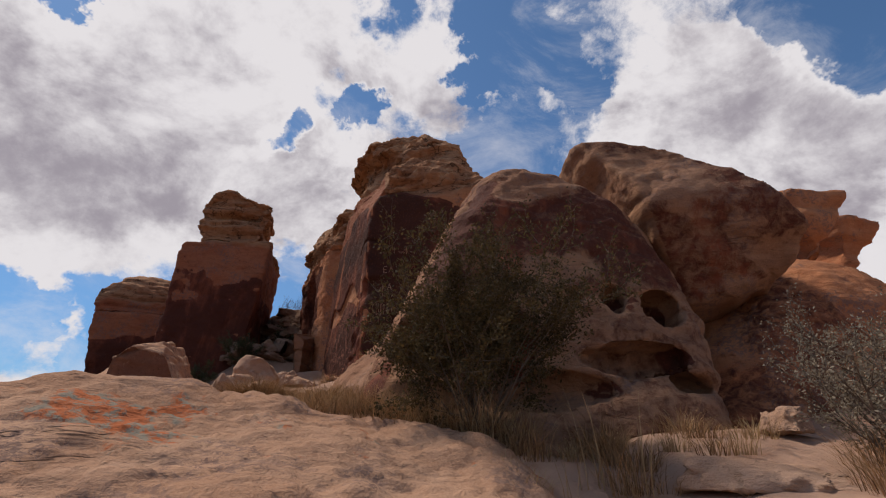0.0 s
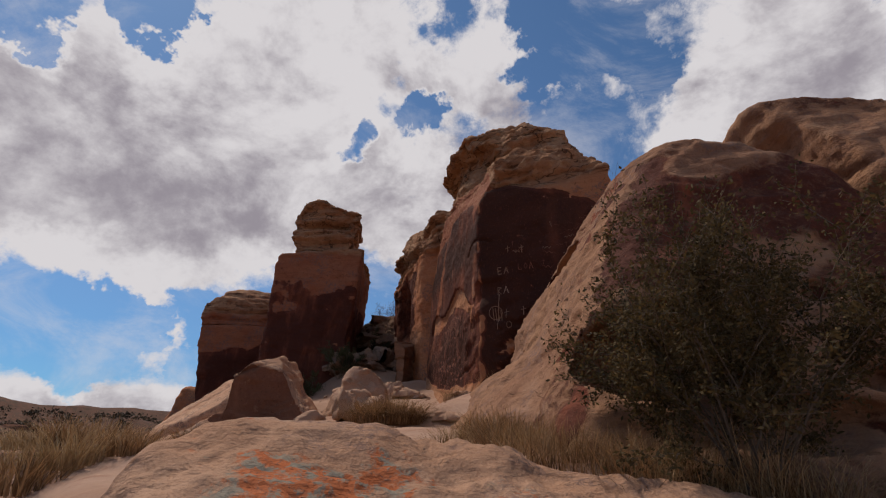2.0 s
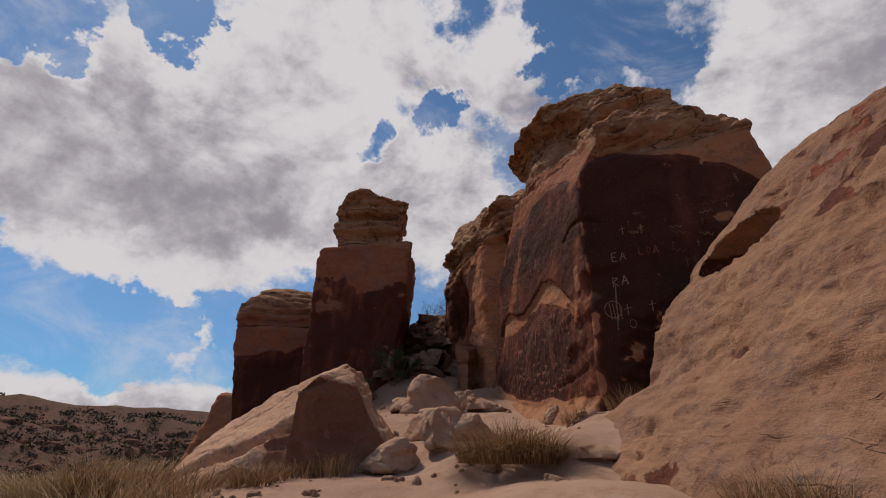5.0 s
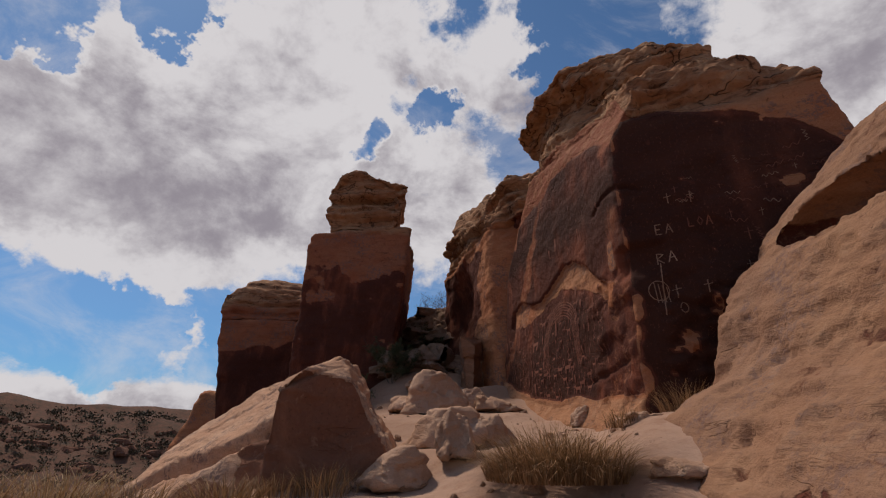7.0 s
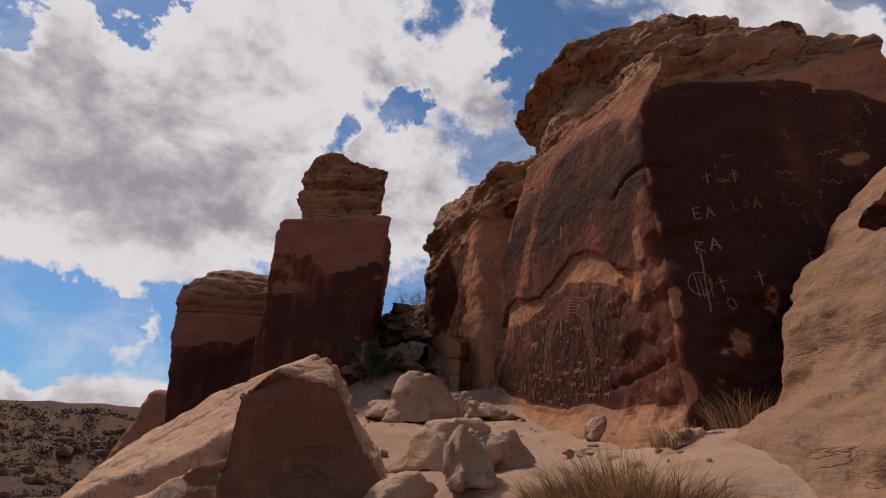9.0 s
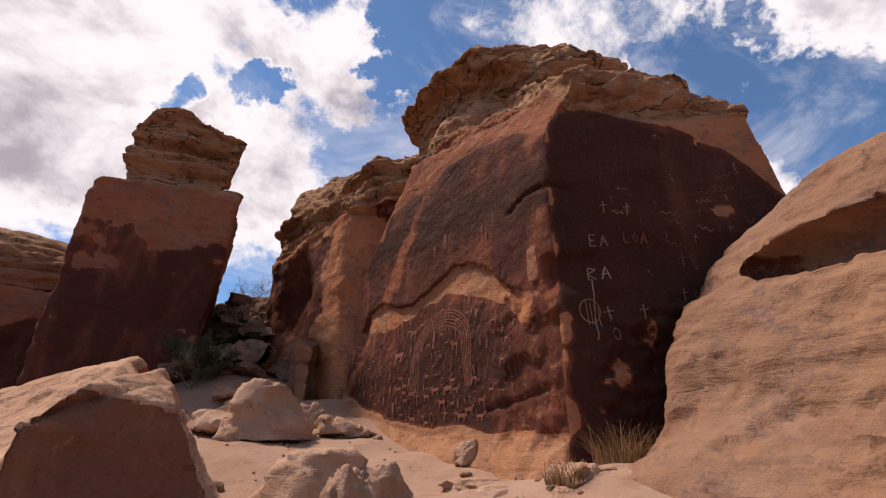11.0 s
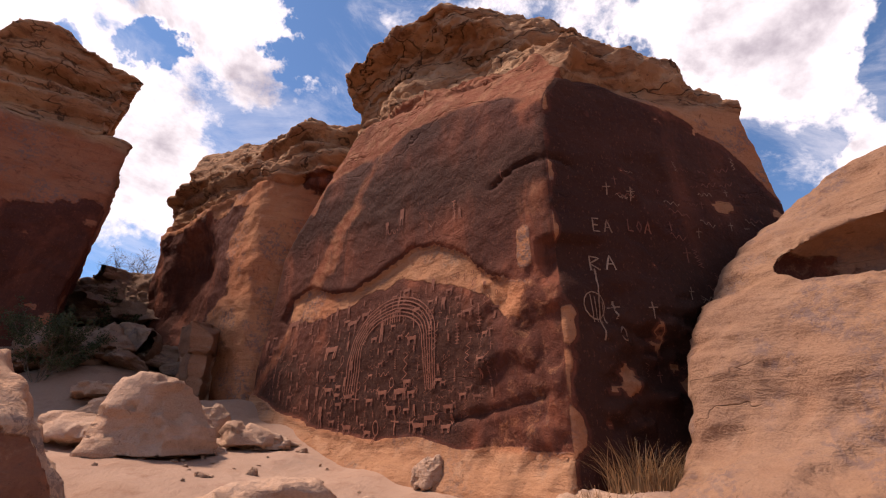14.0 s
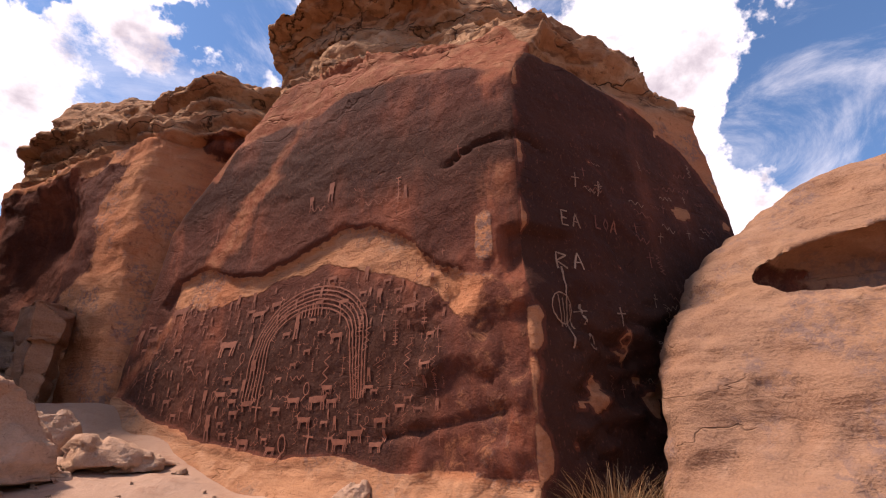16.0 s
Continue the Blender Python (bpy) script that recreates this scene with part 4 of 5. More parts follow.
def build_scrub():
    """Low dark bushes and broken stones over the far hillside, too many to count."""
    R = np.random.RandomState(8)
    n = 3600
    d, a = 34 + 260 * R.uniform(0, 1, n) ** 0.9, R.uniform(radians(106), radians(172), n)
    x, y = -4 + d * np.cos(a), 8 + d * np.sin(a)
    size = R.uniform(0.4, 1.2, n) * (0.6 + d / 110)
    base = np.stack((x, y, ground_z(x, y) - 0.05), 1)
    m = 26
    C = base[:, None, :] + R.normal(0, 1, (n, m, 3)) * (size[:, None, None] * np.array((0.42, 0.42, 0.22))) + np.array((0, 0, 0.35)) * size[:, None, None]
    C = C.reshape(-1, 3)
    s = np.repeat(size, m)[:, None] * R.uniform(0.08, 0.20, (n * m, 1))
    u, w = R.normal(0, 1, (n * m, 3)), R.normal(0, 1, (n * m, 3))
    u /= np.linalg.norm(u, axis=1, keepdims=True)
    w = np.cross(u, w)
    w /= np.linalg.norm(w, axis=1, keepdims=True)
    V = np.stack((C - u * s, C + w * s, C + u * s, C - w * s), 1).reshape(-1, 3)
    ob = new("scrub", mesh_of("scrub", V, np.arange(4 * n * m).reshape(-1, 4), SCRUB, smooth=False))
    tagged(ob, "dark low scrub scattered over a far red hillside", "scrub", kind="stuff")


build_scrub()


def build_far_rocks():
    """Broken blocks and ledges along the far rim."""
    R = np.random.RandomState(15)
    f = hull([(0.5 * math.cos(k), 0.4 * math.sin(k), 0.1 * (k % 3), math.degrees(k), (5, 30, -5)[k % 3]) for k in range(7)] + [(0, 0, 0.4, 40, 80), (0, 0, -0.4, 0, -90)], 0.05)
    V, Q = skin(f, (-1, -1, -0.8), (1, 1, 0.9), 0.2)
    n = 420
    d, a = 60 + 200 * R.uniform(0, 1, n) ** 0.7, R.uniform(radians(106), radians(172), n)
    x, y = -4 + d * np.cos(a), 8 + d * np.sin(a)
    size = R.uniform(0.8, 3.2, n) * (0.5 + d / 160)
    base = np.stack((x, y, ground_z(x, y)), 1)
    turn = R.uniform(0, 6.28, n)
    P, F = [], []
    for i in range(n):
        c, t = math.cos(turn[i]), math.sin(turn[i])
        W = V * (size[i] * 1.5, size[i], size[i] * 0.7)
        P.append(np.stack((W[:, 0] * c - W[:, 1] * t, W[:, 0] * t + W[:, 1] * c, W[:, 2]), 1) + base[i])
        F.append(Q + i * len(V))
    P = np.concatenate(P)
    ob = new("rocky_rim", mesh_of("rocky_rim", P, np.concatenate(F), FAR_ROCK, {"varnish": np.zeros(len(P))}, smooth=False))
    tagged(ob, "broken red blocks along a far canyon rim, darkened for shade", "rocks", kind="stuff")


build_far_rocks()


# ---- loose stones ----
def stone_mesh(seed, flat=1.0, material=DUSTY_ROCK, k=0.025):
    """A broken stone about one metre across, its foot at the origin."""
    r = random.Random(seed)
    faces = [(0, 0, -0.30 * flat, 0, -90)]
    for i in range(10):
        a, e = 36 * i + r.uniform(-16, 16), r.choice((8, 25, 50, 75)) + r.uniform(-12, 10)
        d = r.uniform(0.36, 0.52)
        n = Vector((math.cos(radians(a)) * math.cos(radians(e)), math.sin(radians(a)) * math.cos(radians(e)), math.sin(radians(e)) * flat)) * d
        faces.append((n.x, n.y, n.z, a, e))
    f = hull(faces, k)
    V, Q = skin(f, (-1, -1, -0.6), (1, 1, 0.9), 0.045)
    N = slope_of(f, V)
    V = V + N * (0.035 * fbm(V, 2.4, 6, seed) + 0.022 * fbm(V, 7.0, 4, seed + 3) + 0.035 * np.sign(fbm(V, 3.0, 3, seed + 5)) * smoothstep(np.abs(fbm(V, 3.0, 3, seed + 5)), 0.0, 0.05))[:, None]
    V[:, 2] -= V[:, 2].min()
    return mesh_of("stone", V, Q, material, {"varnish": np.zeros(len(V))})


STONES = [stone_mesh(60 + k, (1.0, 0.8, 0.55, 1.15, 0.45, 0.7)[k]) for k in range(6)]


# rockfall stones whose colour already holds the shade
SHADED_STONES = [stone_mesh(70 + k, (0.8, 0.6, 0.5, 1.0, 0.4, 0.7)[k], SHADED_FALL_ROCK) for k in range(6)]


def stone(shape, x, y, size, turn=0.0, lift=-0.06, stretch=(1, 1, 1), label="angular block of tan sandstone on the sand", group="loose stones", name="stone", lean=0.0, z=None, meshes=STONES):
    ob = new(name, meshes[shape])
    base = ground_at(x, y) if z is None else z
    ob.matrix_world = pose(x, y, base + lift * size, lean, 0, turn) @ Matrix.Diagonal((size * stretch[0], size * stretch[1], size * stretch[2], 1))
    return tagged(ob, label, "stone", group)


stone(1, -4.60, 9.05, 0.66, 25, -0.06, (1.1, 0.9, 0.8), "squarish block of tan sandstone beside the trail")
stone(3, -4.10, 9.42, 0.50, 70, -0.05, (1.0, 0.7, 1.15), "pointed reddish stone beside the trail")
stone(5, -4.22, 10.40, 1.02, 10, -0.08, (1.15, 0.9, 0.95), "lumpy tan boulder by the trail")
stone(3, -3.76, 10.30, 0.46, 130, -0.10, (0.8, 1.0, 1.0), "broken tan stone against a lumpy boulder")
stone(0, -5.12, 13.45, 1.0, 40, -0.10, (1.15, 0.95, 0.98), "chunky white-dusted boulder on the sand")
stone(5, -5.75, 15.6, 0.7, 40, -0.05, (1.2, 0.8, 0.7), "tan slab of rockfall at a pillar's foot")
stone(2, -6.1, 16.2, 0.8, 75, -0.05, (1.3, 0.9, 0.7), "tan slab of rockfall at a pillar's foot")
stone(4, -6.0, 14.6, 0.95, 15, -0.02, (1.1, 0.9, 0.9), "flat pale slab lying on the sand")
stone(4, -4.08, 13.95, 0.92, 75, -0.04, (1.1, 0.8, 0.8), "flat split stone near the carved boulder")
stone(5, -3.80, 13.80, 0.40, 15, -0.04, (1.0, 0.8, 0.7), "small flat pale stone near the carved boulder")
stone(3, -4.58, 14.45, 0.65, 200, -0.08, (1.0, 0.7, 1.0), "wedge-shaped tan stone near the carved boulder", lean=12)
stone(1, -4.78, 14.0, 0.25, 20)
stone(3, -2.50, 11.85, 0.36, 140, -0.05, (0.8, 0.8, 1.0), "small upright stone on the sand")
stone(2, -2.45, 11.0, 0.9, 20, -0.25, (1.6, 0.8, 0.6), "half-buried ledge at the boulder's foot")
stone(2, -1.95, 10.05, 0.8, 70, -0.2, (1.4, 0.8, 0.6), "half-buried ledge at the boulder's foot")
stone(4, -2.05, 8.30, 0.62, 50, -0.16, (1.2, 0.7, 0.6), "thin pale flagstone leaning on the boulder")
stone(4, 1.9, 3.3, 0.8, 20, -0.12, (1.3, 0.8, 0.6), "flat reddish rock in the sand")
stone(5, 2.6, 3.9, 0.35, 80)
stone(2, -3.4, 9.2, 0.5, 80, -0.3, (1.2, 1, 0.6))
post = join(hull([(-4.85, 16.15, 4.5, 262, 2), (-5.08, 16.5, 4.5, 192, 2), (-4.60, 16.5, 4.5, 350, 1), (-4.9, 17.0, 4.5, 90, 8), (-4.9, 16.5, 4.95, 0, 90), (-4.9, 16.5, 3.2, 0, -90)], 0.03),
            hull([(-4.85, 16.08, 5, 260, -4), (-5.14, 16.5, 5, 190, -6), (-4.56, 16.5, 5, 352, -3), (-4.9, 17.1, 5, 90, 8), (-4.9, 16.6, 5.36, 205, 74), (-4.70, 16.5, 5.26, 330, 50), (-4.9, 16.5, 4.72, 0, -86)], 0.04), k=0.03)
rock("rock_pillar", post, (-6, 15.7, 3.1), (-4, 18.4, 5.9), 0.045, PALE_ROCK, "short upright pillar of pale sandstone", "rock", rough=0.06, ledges=0.03, dent=strata([3.9, 4.3, 4.72], 0.06, 0.03, 0.03, 56, 0.05), seed=55)
rng = random.Random(4)
for i in range(90):
    x, y = rng.uniform(-7.2, -5.0), rng.uniform(17.0, 22.5)
    stone(rng.randrange(6), x - 0.18 * (y - 17), y, rng.uniform(0.35, 1.2), rng.uniform(0, 360), rng.uniform(-0.1, 0.15), (1, rng.uniform(0.7, 1.2), rng.uniform(0.5, 1.0)),
          "grey-brown block of rockfall between the towers, shade painted in", "rockfall", lean=rng.uniform(-20, 20), meshes=SHADED_STONES)
for i in range(190):
    x, y = rng.uniform(-7.0, -1.9), rng.uniform(7.0, 15.5)
    if x > panel_x(max(y, 10.4)) - 0.35 or (y < 10.2 and x > -2.2) or math.hypot(x + 4.4, y - 7) < 0.8:
        continue
    stone(rng.randrange(6), x, y, 0.03 + 0.13 * rng.random() ** 3, rng.uniform(0, 360), -0.15, label="small stone scattered on the sand", group="pebbles", name="pebble")


# ---- carvings on the great boulder ----
from mathutils.bvhtree import BVHTree
shape = great.data
tree_great = BVHTree.FromPolygons([v.co + great.location for v in shape.vertices], [tuple(p.vertices) for p in shape.polygons])
LEFT_N, LEFT_T = Vector((-0.934, -0.357, 0)), Vector((-0.357, 0.934, 0))
RIGHT_N, RIGHT_T = Vector((-0.215, -0.977, 0)), Vector((0.977, -0.215, 0))


def on_face(face, s, z):
    """The place on a face, s metres along it from the corner, at height z, a hair proud of the stone."""
    n, t = (LEFT_N, LEFT_T) if face == "left" else (RIGHT_N, RIGHT_T)
    start = Vector((-1.66, 10.45, z)) + t * s + n * 1.2
    hit = tree_great.ray_cast(start, -n, 3.0)[0]
    return (hit if hit else start - n * 1.2) + n * 0.013


def carving(face, strokes, material, label=""):
    """One carved figure: strokes are (points, width) in metres along and up the face."""
    verts, quads = [], []
    for points, width in strokes:
        fine = []
        for a, b in zip(points, points[1:]):
            n = max(1, int(math.hypot(b[0] - a[0], b[1] - a[1]) / 0.028))
            fine += [(a[0] + (b[0] - a[0]) * i / n, a[1] + (b[1] - a[1]) * i / n) for i in range(n)]
        fine.append(points[-1])
        for i, p in enumerate(fine):
            a, b = fine[max(i - 1, 0)], fine[min(i + 1, len(fine) - 1)]
            d = math.hypot(b[0] - a[0], b[1] - a[1]) or 1
            w = width * rng.uniform(0.38, 0.6)
            nx, ny = -(b[1] - a[1]) / d * w, (b[0] - a[0]) / d * w
            verts += [on_face(face, p[0] + nx, p[1] + ny), on_face(face, p[0] - nx, p[1] - ny)]
            if i:
                k = len(verts) - 4
                quads.append((k, k + 1, k + 3, k + 2))
    if not quads:
        return
    origin = verts[0].copy()
    ob = new("carving", mesh_of("carving", [v - origin for v in verts], quads, material))
    ob.location = origin - great.location
    ob.parent = great
    if label:
        ob["label"] = label


def ring(s, z, rx, rz, a0=0, a1=360, n=14):
    return [(s + rx * math.cos(radians(a0 + (a1 - a0) * i / n)), z + rz * math.sin(radians(a0 + (a1 - a0) * i / n))) for i in range(n + 1)]


def beast(s, z, size, turn):
    k = turn
    body = [((s - 0.5 * size * k, z), (s + 0.5 * size * k, z + 0.03 * size)), 0.30 * size]
    legs = [(((s + a * size * k, z - 0.1 * size), (s + (a + 0.03) * size * k, z - 0.5 * size)), 0.085 * size) for a in (-0.45, -0.3, 0.3, 0.45)]
    neck = (((s + 0.48 * size * k, z), (s + 0.62 * size * k, z + 0.28 * size), (s + 0.8 * size * k, z + 0.22 * size)), 0.12 * size)
    horn = ([(s + 0.6 * size * k - 0.22 * size * k * math.sin(radians(i * 30)), z + 0.3 * size + 0.2 * size * math.cos(radians(90 - i * 30))) for i in range(6)], 0.05 * size)
    return [tuple(body), *legs, neck, horn]


def upright(s, z, size):
    w = rng.uniform(0.2, 0.34) * size
    return [(((s, z + 0.5 * size), (s, z - 0.1 * size)), w), (((s - w * 0.3, z - 0.1 * size), (s - w * 0.35, z - 0.5 * size)), 0.09 * size), (((s + w * 0.3, z - 0.1 * size), (s + w * 0.35, z - 0.5 * size)), 0.09 * size)]


def zigzag(s, z, size):
    n = rng.randrange(5, 10)
    return [([(s + (0.13 * size if i % 2 else -0.13 * size) + 0.02 * i * size, z + size * (0.5 - i / n)) for i in range(n + 1)], 0.05 * size)]


def wave(s, z, size):
    p, q = rng.uniform(5, 9), rng.uniform(-0.4, 0.4)
    return [([(s + size * (i / 12 - 0.5), z + size * (0.12 * math.sin(p * i / 6) + q * (i / 12 - 0.5))) for i in range(13)], 0.05 * size)]


def ladder(s, z, size):
    rungs = [(((s - 0.12 * size, z + size * (i / 6 - 0.5)), (s + 0.12 * size, z + size * (i / 6 - 0.5))), 0.05 * size) for i in range(7)]
    return rungs + [(((s, z + 0.5 * size), (s, z - 0.55 * size)), 0.05 * size)]


def hoop(s, z, size):
    return [(ring(s, z, 0.18 * size, 0.3 * size), 0.06 * size), (((s, z - 0.3 * size), (s + 0.05, z - 0.6 * size)), 0.05 * size)]


def cross(s, z, size):
    return [(((s, z + 0.4 * size), (s, z - 0.4 * size)), 0.07 * size), (((s - 0.25 * size, z + 0.1 * size), (s + 0.25 * size, z + 0.15 * size)), 0.06 * size)]


for k in range(6):  # the nested arches
    rx, rz = 0.82 - 0.045 * k, 0.62 - 0.05 * k
    carving("left", [([(3.36 - 0.05 * k, 3.85), (3.34 - 0.05 * k, 4.25)] + ring(2.50, 4.42, rx, rz, 12, 172, 18) + [(1.70 + 0.03 * k, 3.82)], 0.016)], PECKED, "long pecked line of the nested arch")
for k in range(7):
    carving("left", [(((2.34 + 0.05 * k, 4.86 - 0.02 * abs(k - 3)), (2.34 + 0.05 * k, 4.70)), 0.016)], PECKED)
FIGURES = [beast, beast, upright, upright, zigzag, wave, ladder, hoop, cross, cross]
placed = []
for i in range(3600):
    s, z = rng.uniform(0.85, 5.85), rng.uniform(3.3, 5.12)
    low = np.interp(s, [0.9, 2.8, 4.4, 5.9], [3.42, 3.36, 3.65, 4.22])
    if z < low or (s > 5 and z > 5.0):
        continue
    size = rng.choice((0.09, 0.11, 0.13, 0.16, 0.20, 0.28)) * (0.8 if s < 2 else 1)
    if any(abs(s - a) < 0.36 * (size + c) and abs(z - b) < 0.40 * (size + c) for a, b, c in placed):
        continue
    placed.append((s, z, size))
    make = rng.choice(FIGURES)
    carving("left", make(s, z, size, rng.choice((-1, 1))) if make is beast else make(s, z, size), PECKED)
for i in range(14):  # the sparse upper carvings
    s, z = rng.uniform(0.6, 4.6), rng.uniform(5.85, 6.25)
    make = rng.choice((cross, ladder, upright, wave))
    carving("left", make(s, z, rng.uniform(0.12, 0.3)), PECKED)


def letters(s, z, h, word):
    """Scratched capitals, drawn with single strokes."""
    shapes = {"E": [((0.5, 1), (0, 1), (0, 0), (0.5, 0)), ((0, 0.5), (0.4, 0.5))], "A": [((0, 0), (0.3, 1), (0.6, 0)), ((0.12, 0.4), (0.48, 0.4))],
              "L": [((0, 1), (0, 0), (0.5, 0))], "O": [((0.3, 1), (0.05, 0.5), (0.3, 0), (0.55, 0.5), (0.3, 1))], "R": [((0, 0), (0, 1), (0.5, 0.8), (0, 0.5), (0.5, 0))]}
    out = []
    for k, c in enumerate(word):
        out += [([(s + (0.85 * k + p[0]) * h, z + p[1] * h) for p in line], 0.016) for line in shapes[c]]
    return out


carving("right", letters(0.32, 5.30, 0.15, "EA"), SCRATCHED, "pale scratched capital letters")
carving("right", letters(0.75, 5.36, 0.13, "LOA"), PECKED, "faint scratched capital letters")
carving("right", letters(0.28, 4.88, 0.165, "RA"), SCRATCHED, "pale scratched capital letters")
carving("right", [(((0.31, 4.9), (0.27, 4.14)), 0.016)], SCRATCHED)
carving("right", [(ring(0.23, 4.49, 0.13, 0.14), 0.013)], SCRATCHED)
for i in range(4):
    carving("right", [(((0.18 + 0.05 * i, 4.6 - 0.02 * i), (0.20 + 0.05 * i, 4.32)), 0.012)], SCRATCHED)
carving("right", cross(0.45, 4.46, 0.24) + [(ring(0.50, 4.22, 0.045, 0.07), 0.014)], SCRATCHED)
carving("right", cross(0.82, 4.46, 0.22), SCRATCHED)
for i in range(80):
    s = rng.uniform(0.5, 2.6)
    z = rng.uniform(3.6, 5.9) + 0.25 * s
    if s < 1.25 and 4.0 < z < 5.75:
        continue
    make = rng.choice((wave, wave, wave, cross, zigzag))
    carving("right", make(s, min(z, 6.8), rng.uniform(0.08, 0.22)), rng.choice((SCRATCHED, PECKED, PECKED)))


# ---- plants ----
def blades(n, radius, height, seed, droop=0.45, width=0.0045, lean=0.85):
    """Curved blades round the origin, three spans each."""
    r = np.random.RandomState(seed)
    a, d = r.uniform(0, 2 * np.pi, n), radius * np.sqrt(r.uniform(0, 1, n))
    h = height * r.uniform(0.45, 1.0, n)
    out = a + r.normal(0, 0.6, n)
    bend = lean * (0.25 + d / radius) * r.uniform(0.4, 1.2, n)
    base = np.stack((d * np.cos(a), d * np.sin(a), np.zeros(n)), 1)
    way = np.stack((np.cos(out), np.sin(out), np.zeros(n)), 1)
    side = np.stack((-np.sin(out), np.cos(out), np.zeros(n)), 1)
    rows = []
    for t in (0.0, 0.35, 0.7, 1.0):
        centre = base + way * (h * bend * t * t)[:, None] + np.array((0, 0, 1.0)) * (h * (t - droop * bend * t * t * 0.6))[:, None]
        w = side * width * (1 - 0.85 * t)
        rows += [centre - w, centre + w]
    V = np.stack(rows, 1).reshape(-1, 3)
    k = np.arange(n)[:, None] * 8
    Q = np.concatenate([np.concatenate((k + i, k + i + 1, k + i + 3, k + i + 2), 1) for i in (0, 2, 4)])
    return V, Q


def tuft(x, y, radius, height, n, material=STRAW, label="tuft of dry straw-coloured grass on the sand", seed=1, group="grass tufts", **more):
    V, Q = blades(n, radius, height, seed, **more)
    ob = new("grass_tuft", mesh_of("grass_tuft", V, Q, material, smooth=False))
    ob.location = (x, y, ground_at(x, y) - 0.02)
    return tagged(ob, label, "grass", group)


def bush(x, y, height, spread, stems, leaves, leaf, leaf_material, label, seed, name="bush", bare=0.25, z=None, twig=0.006):
    """Woody stems that fork twice, with small leaves along the outer twigs."""
    r = random.Random(seed)
    foot = Vector((x, y, (ground_at(x, y) if z is None else z) - 0.05))
    thing = new(name)
    thing.location = foot
    tagged(thing, label, "bush")
    wood_v, wood_q, tips = [], [], []

    def branch(a, b, ra, rb):
        d = (b - a).normalized()
        u = d.orthogonal().normalized()
        v = d.cross(u)
        k = len(wood_v)
        for p, rad in ((a, ra), (b, rb)):
            for i in range(4):
                wood_v.append(p + (u * math.cos(i * math.pi / 2) + v * math.sin(i * math.pi / 2)) * rad)
        for i in range(4):
            j = (i + 1) % 4
            wood_q.append((k + i, k + j, k + 4 + j, k + 4 + i))

    def grow(p, d, length, rad, level):
        bits = 3
        for i in range(bits):
            d = (d + Vector((r.gauss(0, 0.16), r.gauss(0, 0.16), r.gauss(0.04, 0.10)))).normalized()
            q = p + d * length / bits
            branch(p, q, rad * (1 - i * 0.25), rad * (0.75 - i * 0.22))
            if level >= 1:
                tips.append((p, q, level))
            p = q
            if level < 3:
                for _ in range(2 if level else 1):
                    e = (d + Vector((r.gauss(0, 0.55), r.gauss(0, 0.55), r.gauss(0.0, 0.35)))).normalized()
                    grow(p, e, length * r.uniform(0.45, 0.65), rad * 0.55, level + 1)

    for i in range(stems):
        a = 2 * math.pi * i / stems + r.uniform(-0.3, 0.3)
        out = spread * r.uniform(0.15, 1.0)
        d = Vector((math.cos(a) * out, math.sin(a) * out, height)).normalized()
        grow(Vector((math.cos(a) * 0.06, math.sin(a) * 0.06, 0)), d, height * r.uniform(0.5, 0.72), 0.006 + twig, 0)
    wood = new("wood", mesh_of("wood", wood_v, wood_q, BARK))
    wood.parent = thing
    R = np.random.RandomState(seed)
    pick = R.randint(0, len(tips), leaves)
    A = np.array([tips[i][0][:] for i in pick])
    B = np.array([tips[i][1][:] for i in pick])
    C = A + (B - A) * R.uniform(0, 1, (leaves, 1)) + R.normal(0, 0.025, (leaves, 3))
    keep = C[:, 2] > bare * height * R.uniform(0.2, 1.0, leaves)
    C = C[keep]
    n = len(C)
    u = R.normal(0, 1, (n, 3))
    u /= np.linalg.norm(u, axis=1, keepdims=True)
    w = np.cross(u, R.normal(0, 1, (n, 3)))
    w /= np.linalg.norm(w, axis=1, keepdims=True)
    s = leaf * R.uniform(0.6, 1.3, (n, 1))
    V = np.stack((C - u * s, C + w * s * 0.45, C + u * s, C - w * s * 0.45), 1).reshape(-1, 3)
    crown = new("foliage", mesh_of("foliage", V, np.arange(4 * n).reshape(-1, 4), leaf_material, smooth=False))
    crown.parent = thing
    return thing


bush(0.28, 4.18, 1.62, 0.74, 16, 38000, 0.017, OLIVE, "tall olive-brown bush with small leaves and bare twigs", 3, bare=0.10)
bush(2.75, 3.0, 1.05, 0.9, 11, 9000, 0.011, SAGE, "pale grey sagebrush with dark woody branches", 5, bare=0.15)
bush(3.1, 2.4, 0.6, 0.8, 6, 4000, 0.014, SAGE, "low pale grey sagebrush", 6)
bush(-7.0, 16.6, 1.2, 0.9, 8, 7000, 0.022, GREEN, "dark green shrub at the tower's foot", 8, bare=0.05)
bush(-7.9, 16.2, 0.9, 0.9, 6, 5000, 0.022, GREEN, "low dark green shrub at the tower's foot", 9, bare=0.05)
bush(-6.6, 20.5, 1.1, 0.8, 6, 4000, 0.025, GREEN, "dark shrub among the rockfall", 10)
bush(-5.6, 21.5, 0.8, 0.8, 6, 3000, 0.022, SAGE, "grey-green shrub among the rockfall", 12)
bush(-6.5, 22.3, 1.3, 0.5, 6, 500, 0.02, SAGE, "bare grey shrub on top of the rockfall", 13)
bush(-7.2, 22.0, 1.2, 0.7, 6, 300, 0.02, SAGE, "bare grey shrub on top of the rockfall", 14)
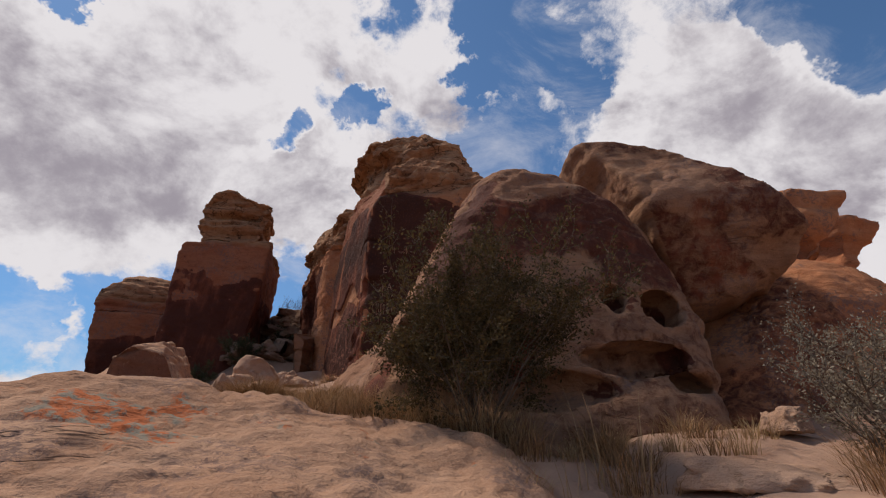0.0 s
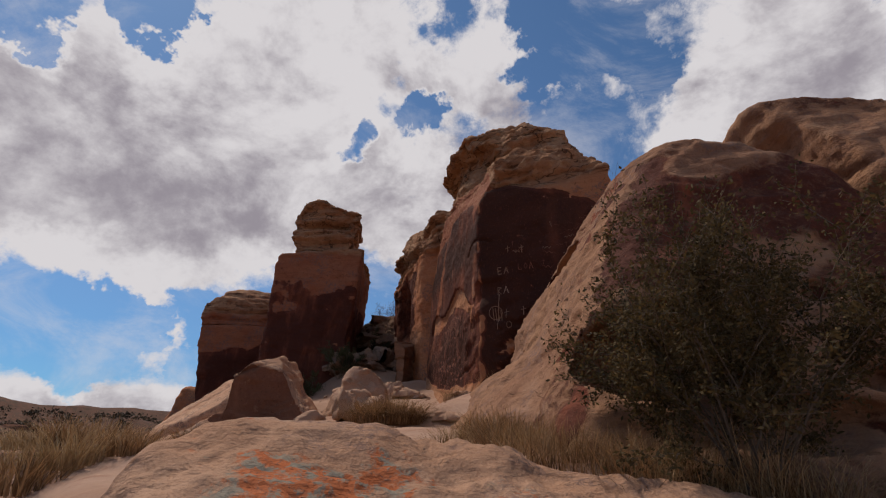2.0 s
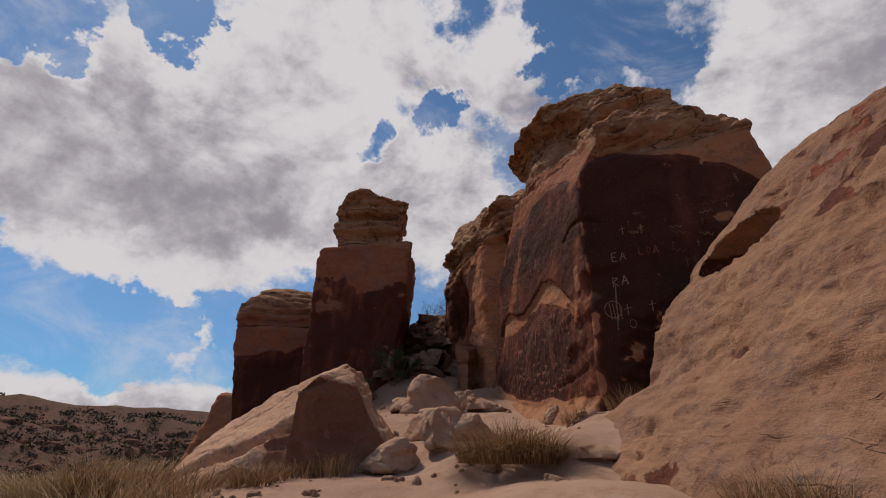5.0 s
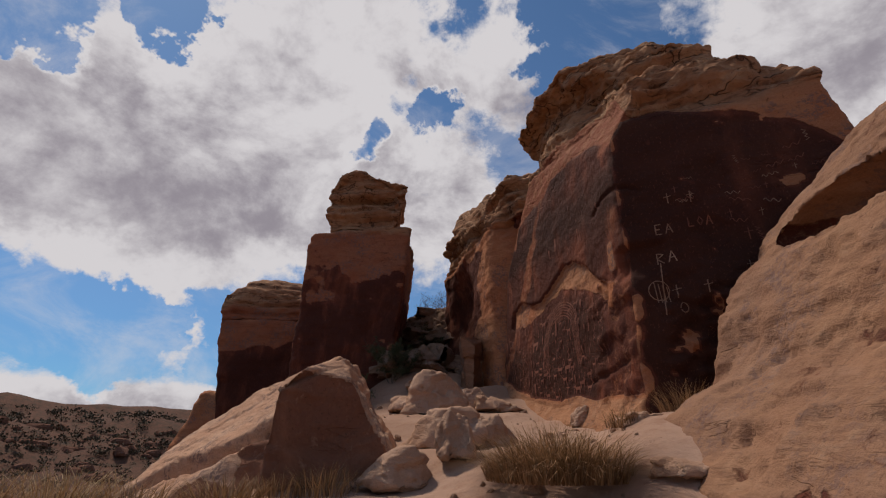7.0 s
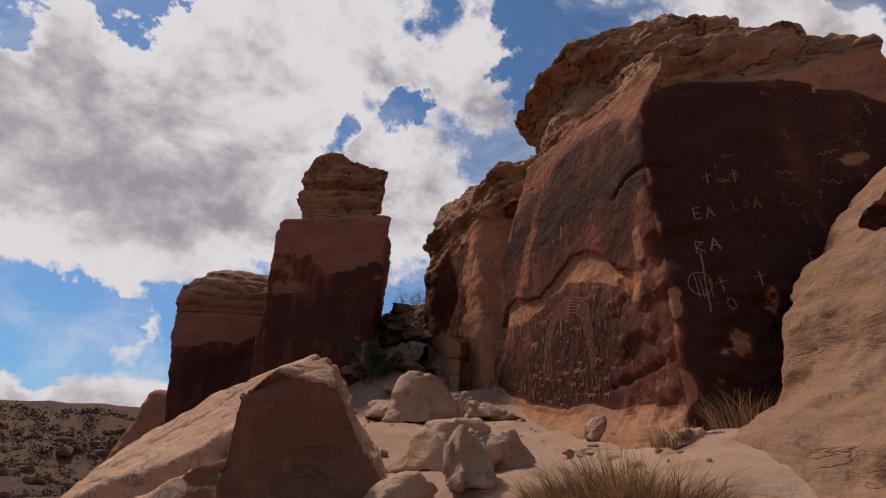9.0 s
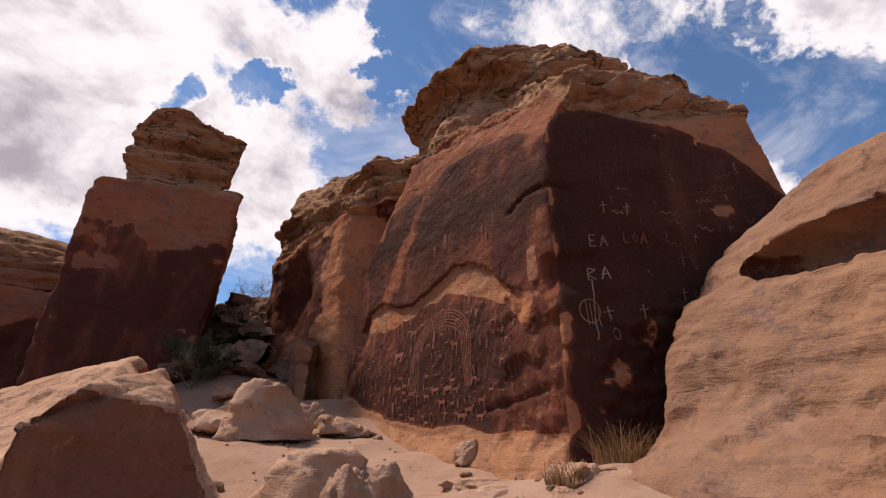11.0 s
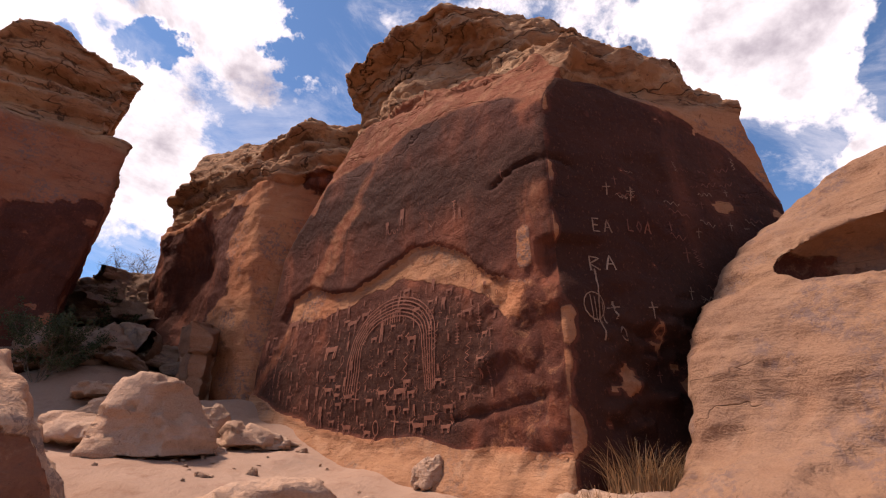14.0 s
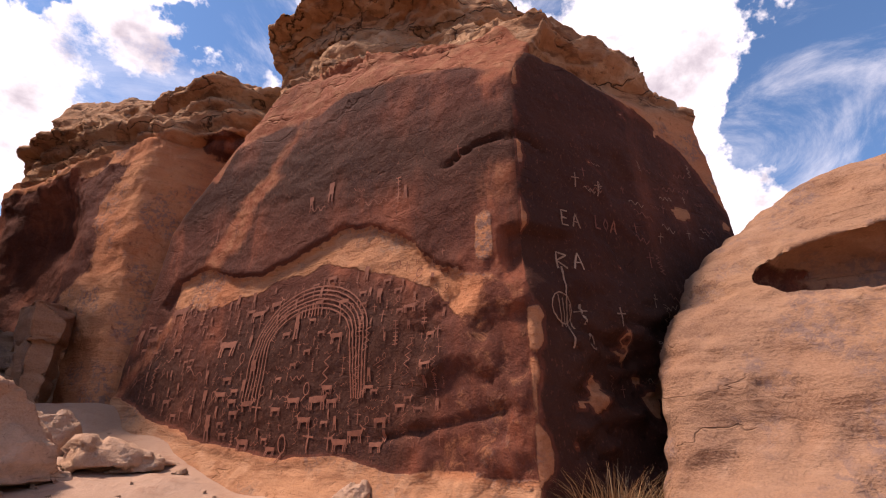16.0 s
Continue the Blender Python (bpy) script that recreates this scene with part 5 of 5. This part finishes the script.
tuft(-3.05, 8.35, 0.60, 0.60, 3400, STRAW, "broad rounded tuft of dry tan grass", 21, droop=1.0, lean=1.0)
tuft(-1.45, 10.10, 0.28, 0.48, 300, STRAW, "clump of dry upright grass at the boulder's corner", 22)
tuft(-1.10, 9.98, 0.22, 0.36, 200, STRAW, "clump of dry upright grass at the boulder's corner", 23)
tuft(-2.2, 9.75, 0.22, 0.30, 260, STRAW, seed=24, droop=0.8)
tuft(-5.25, 8.65, 0.30, 0.35, 260, STRAW, "thin dry grass at the slab's foot", 25)
tuft(-5.75, 8.6, 0.35, 0.30, 260, STRAW, "thin dry grass at the slab's foot", 26)
r = random.Random(12)
for i in range(58):
    x, y = r.uniform(-0.6, 2.3), r.uniform(3.1, 4.6)
    if (x < 0.3 and y < 3.95) or y > 4.3 and x > 0.9 or math.hypot(x - 1.9, y - 3.2) < 0.35:
        continue
    tuft(x, y, r.uniform(0.10, 0.24), r.uniform(0.16, 0.5), r.randrange(60, 170), r.choice((STRAW, STRAW, PALE_STRAW)), seed=30 + i, width=0.0032, droop=r.uniform(0.3, 0.9), lean=r.uniform(0.7, 1.3))
for i in range(14):
    tuft(r.uniform(2.1, 3.6), r.uniform(2.0, 3.4), r.uniform(0.10, 0.22), r.uniform(0.25, 0.6), 90, STRAW, seed=80 + i, width=0.003)
for i in range(12):
    tuft(r.uniform(-1.6, -0.7), r.uniform(4.4, 6.6), r.uniform(0.12, 0.26), r.uniform(0.25, 0.45), 200, STRAW, seed=110 + i, droop=0.7)
for i in range(90):
    a, d = r.uniform(0, 1), r.uniform(0, 1)
    x, y = -5.8 - 7 * d + r.uniform(-0.6, 0.6), 4.2 + 6.0 * a + r.uniform(-0.5, 0.5)
    if x > -10 and y > 8.4:
        continue
    tuft(x, y, r.uniform(0.25, 0.5), r.uniform(0.3, 0.65), 260, r.choice((STRAW, STRAW, PALE_STRAW)), seed=140 + i, width=0.008)
for k, (x, y, h) in enumerate([(-9.5, 8.8, 0.7), (-10.6, 9.2, 0.9), (-8.3, 8.5, 0.5), (-11.6, 10.4, 0.8), (-10.0, 7.3, 0.6), (-12.5, 12.0, 0.8)]):
    bush(x, y, h, 0.8, 6, 2600, 0.02, GREEN if k % 2 else SAGE, "low grey-green desert shrub beside the trail", 40 + k, bare=0.05)
for k, (x, y, h) in enumerate([(0.9, 3.3, 0.95), (1.05, 3.4, 0.8), (0.75, 3.15, 0.7), (1.35, 3.5, 0.6), (0.2, 4.0, 0.7), (1.2, 3.2, 0.9)]):
    tuft(x, y, 0.06, h, 4, PALE_STRAW, "few tall bleached grass stalks", seed=300 + k, group="stalks", lean=0.4, width=0.005)
for i in range(30):
    tuft(r.uniform(-1.7, -0.5), r.uniform(4.1, 5.8), r.uniform(0.10, 0.24), r.uniform(0.15, 0.38), r.randrange(70, 180), r.choice((STRAW, STRAW, PALE_STRAW)), seed=340 + i, droop=0.8, width=0.0032)
for i in range(14):
    tuft(r.uniform(-0.5, 0.7), r.uniform(3.95, 4.5), r.uniform(0.10, 0.22), r.uniform(0.3, 0.65), r.randrange(60, 140), r.choice((STRAW, PALE_STRAW)), seed=380 + i, width=0.0032)
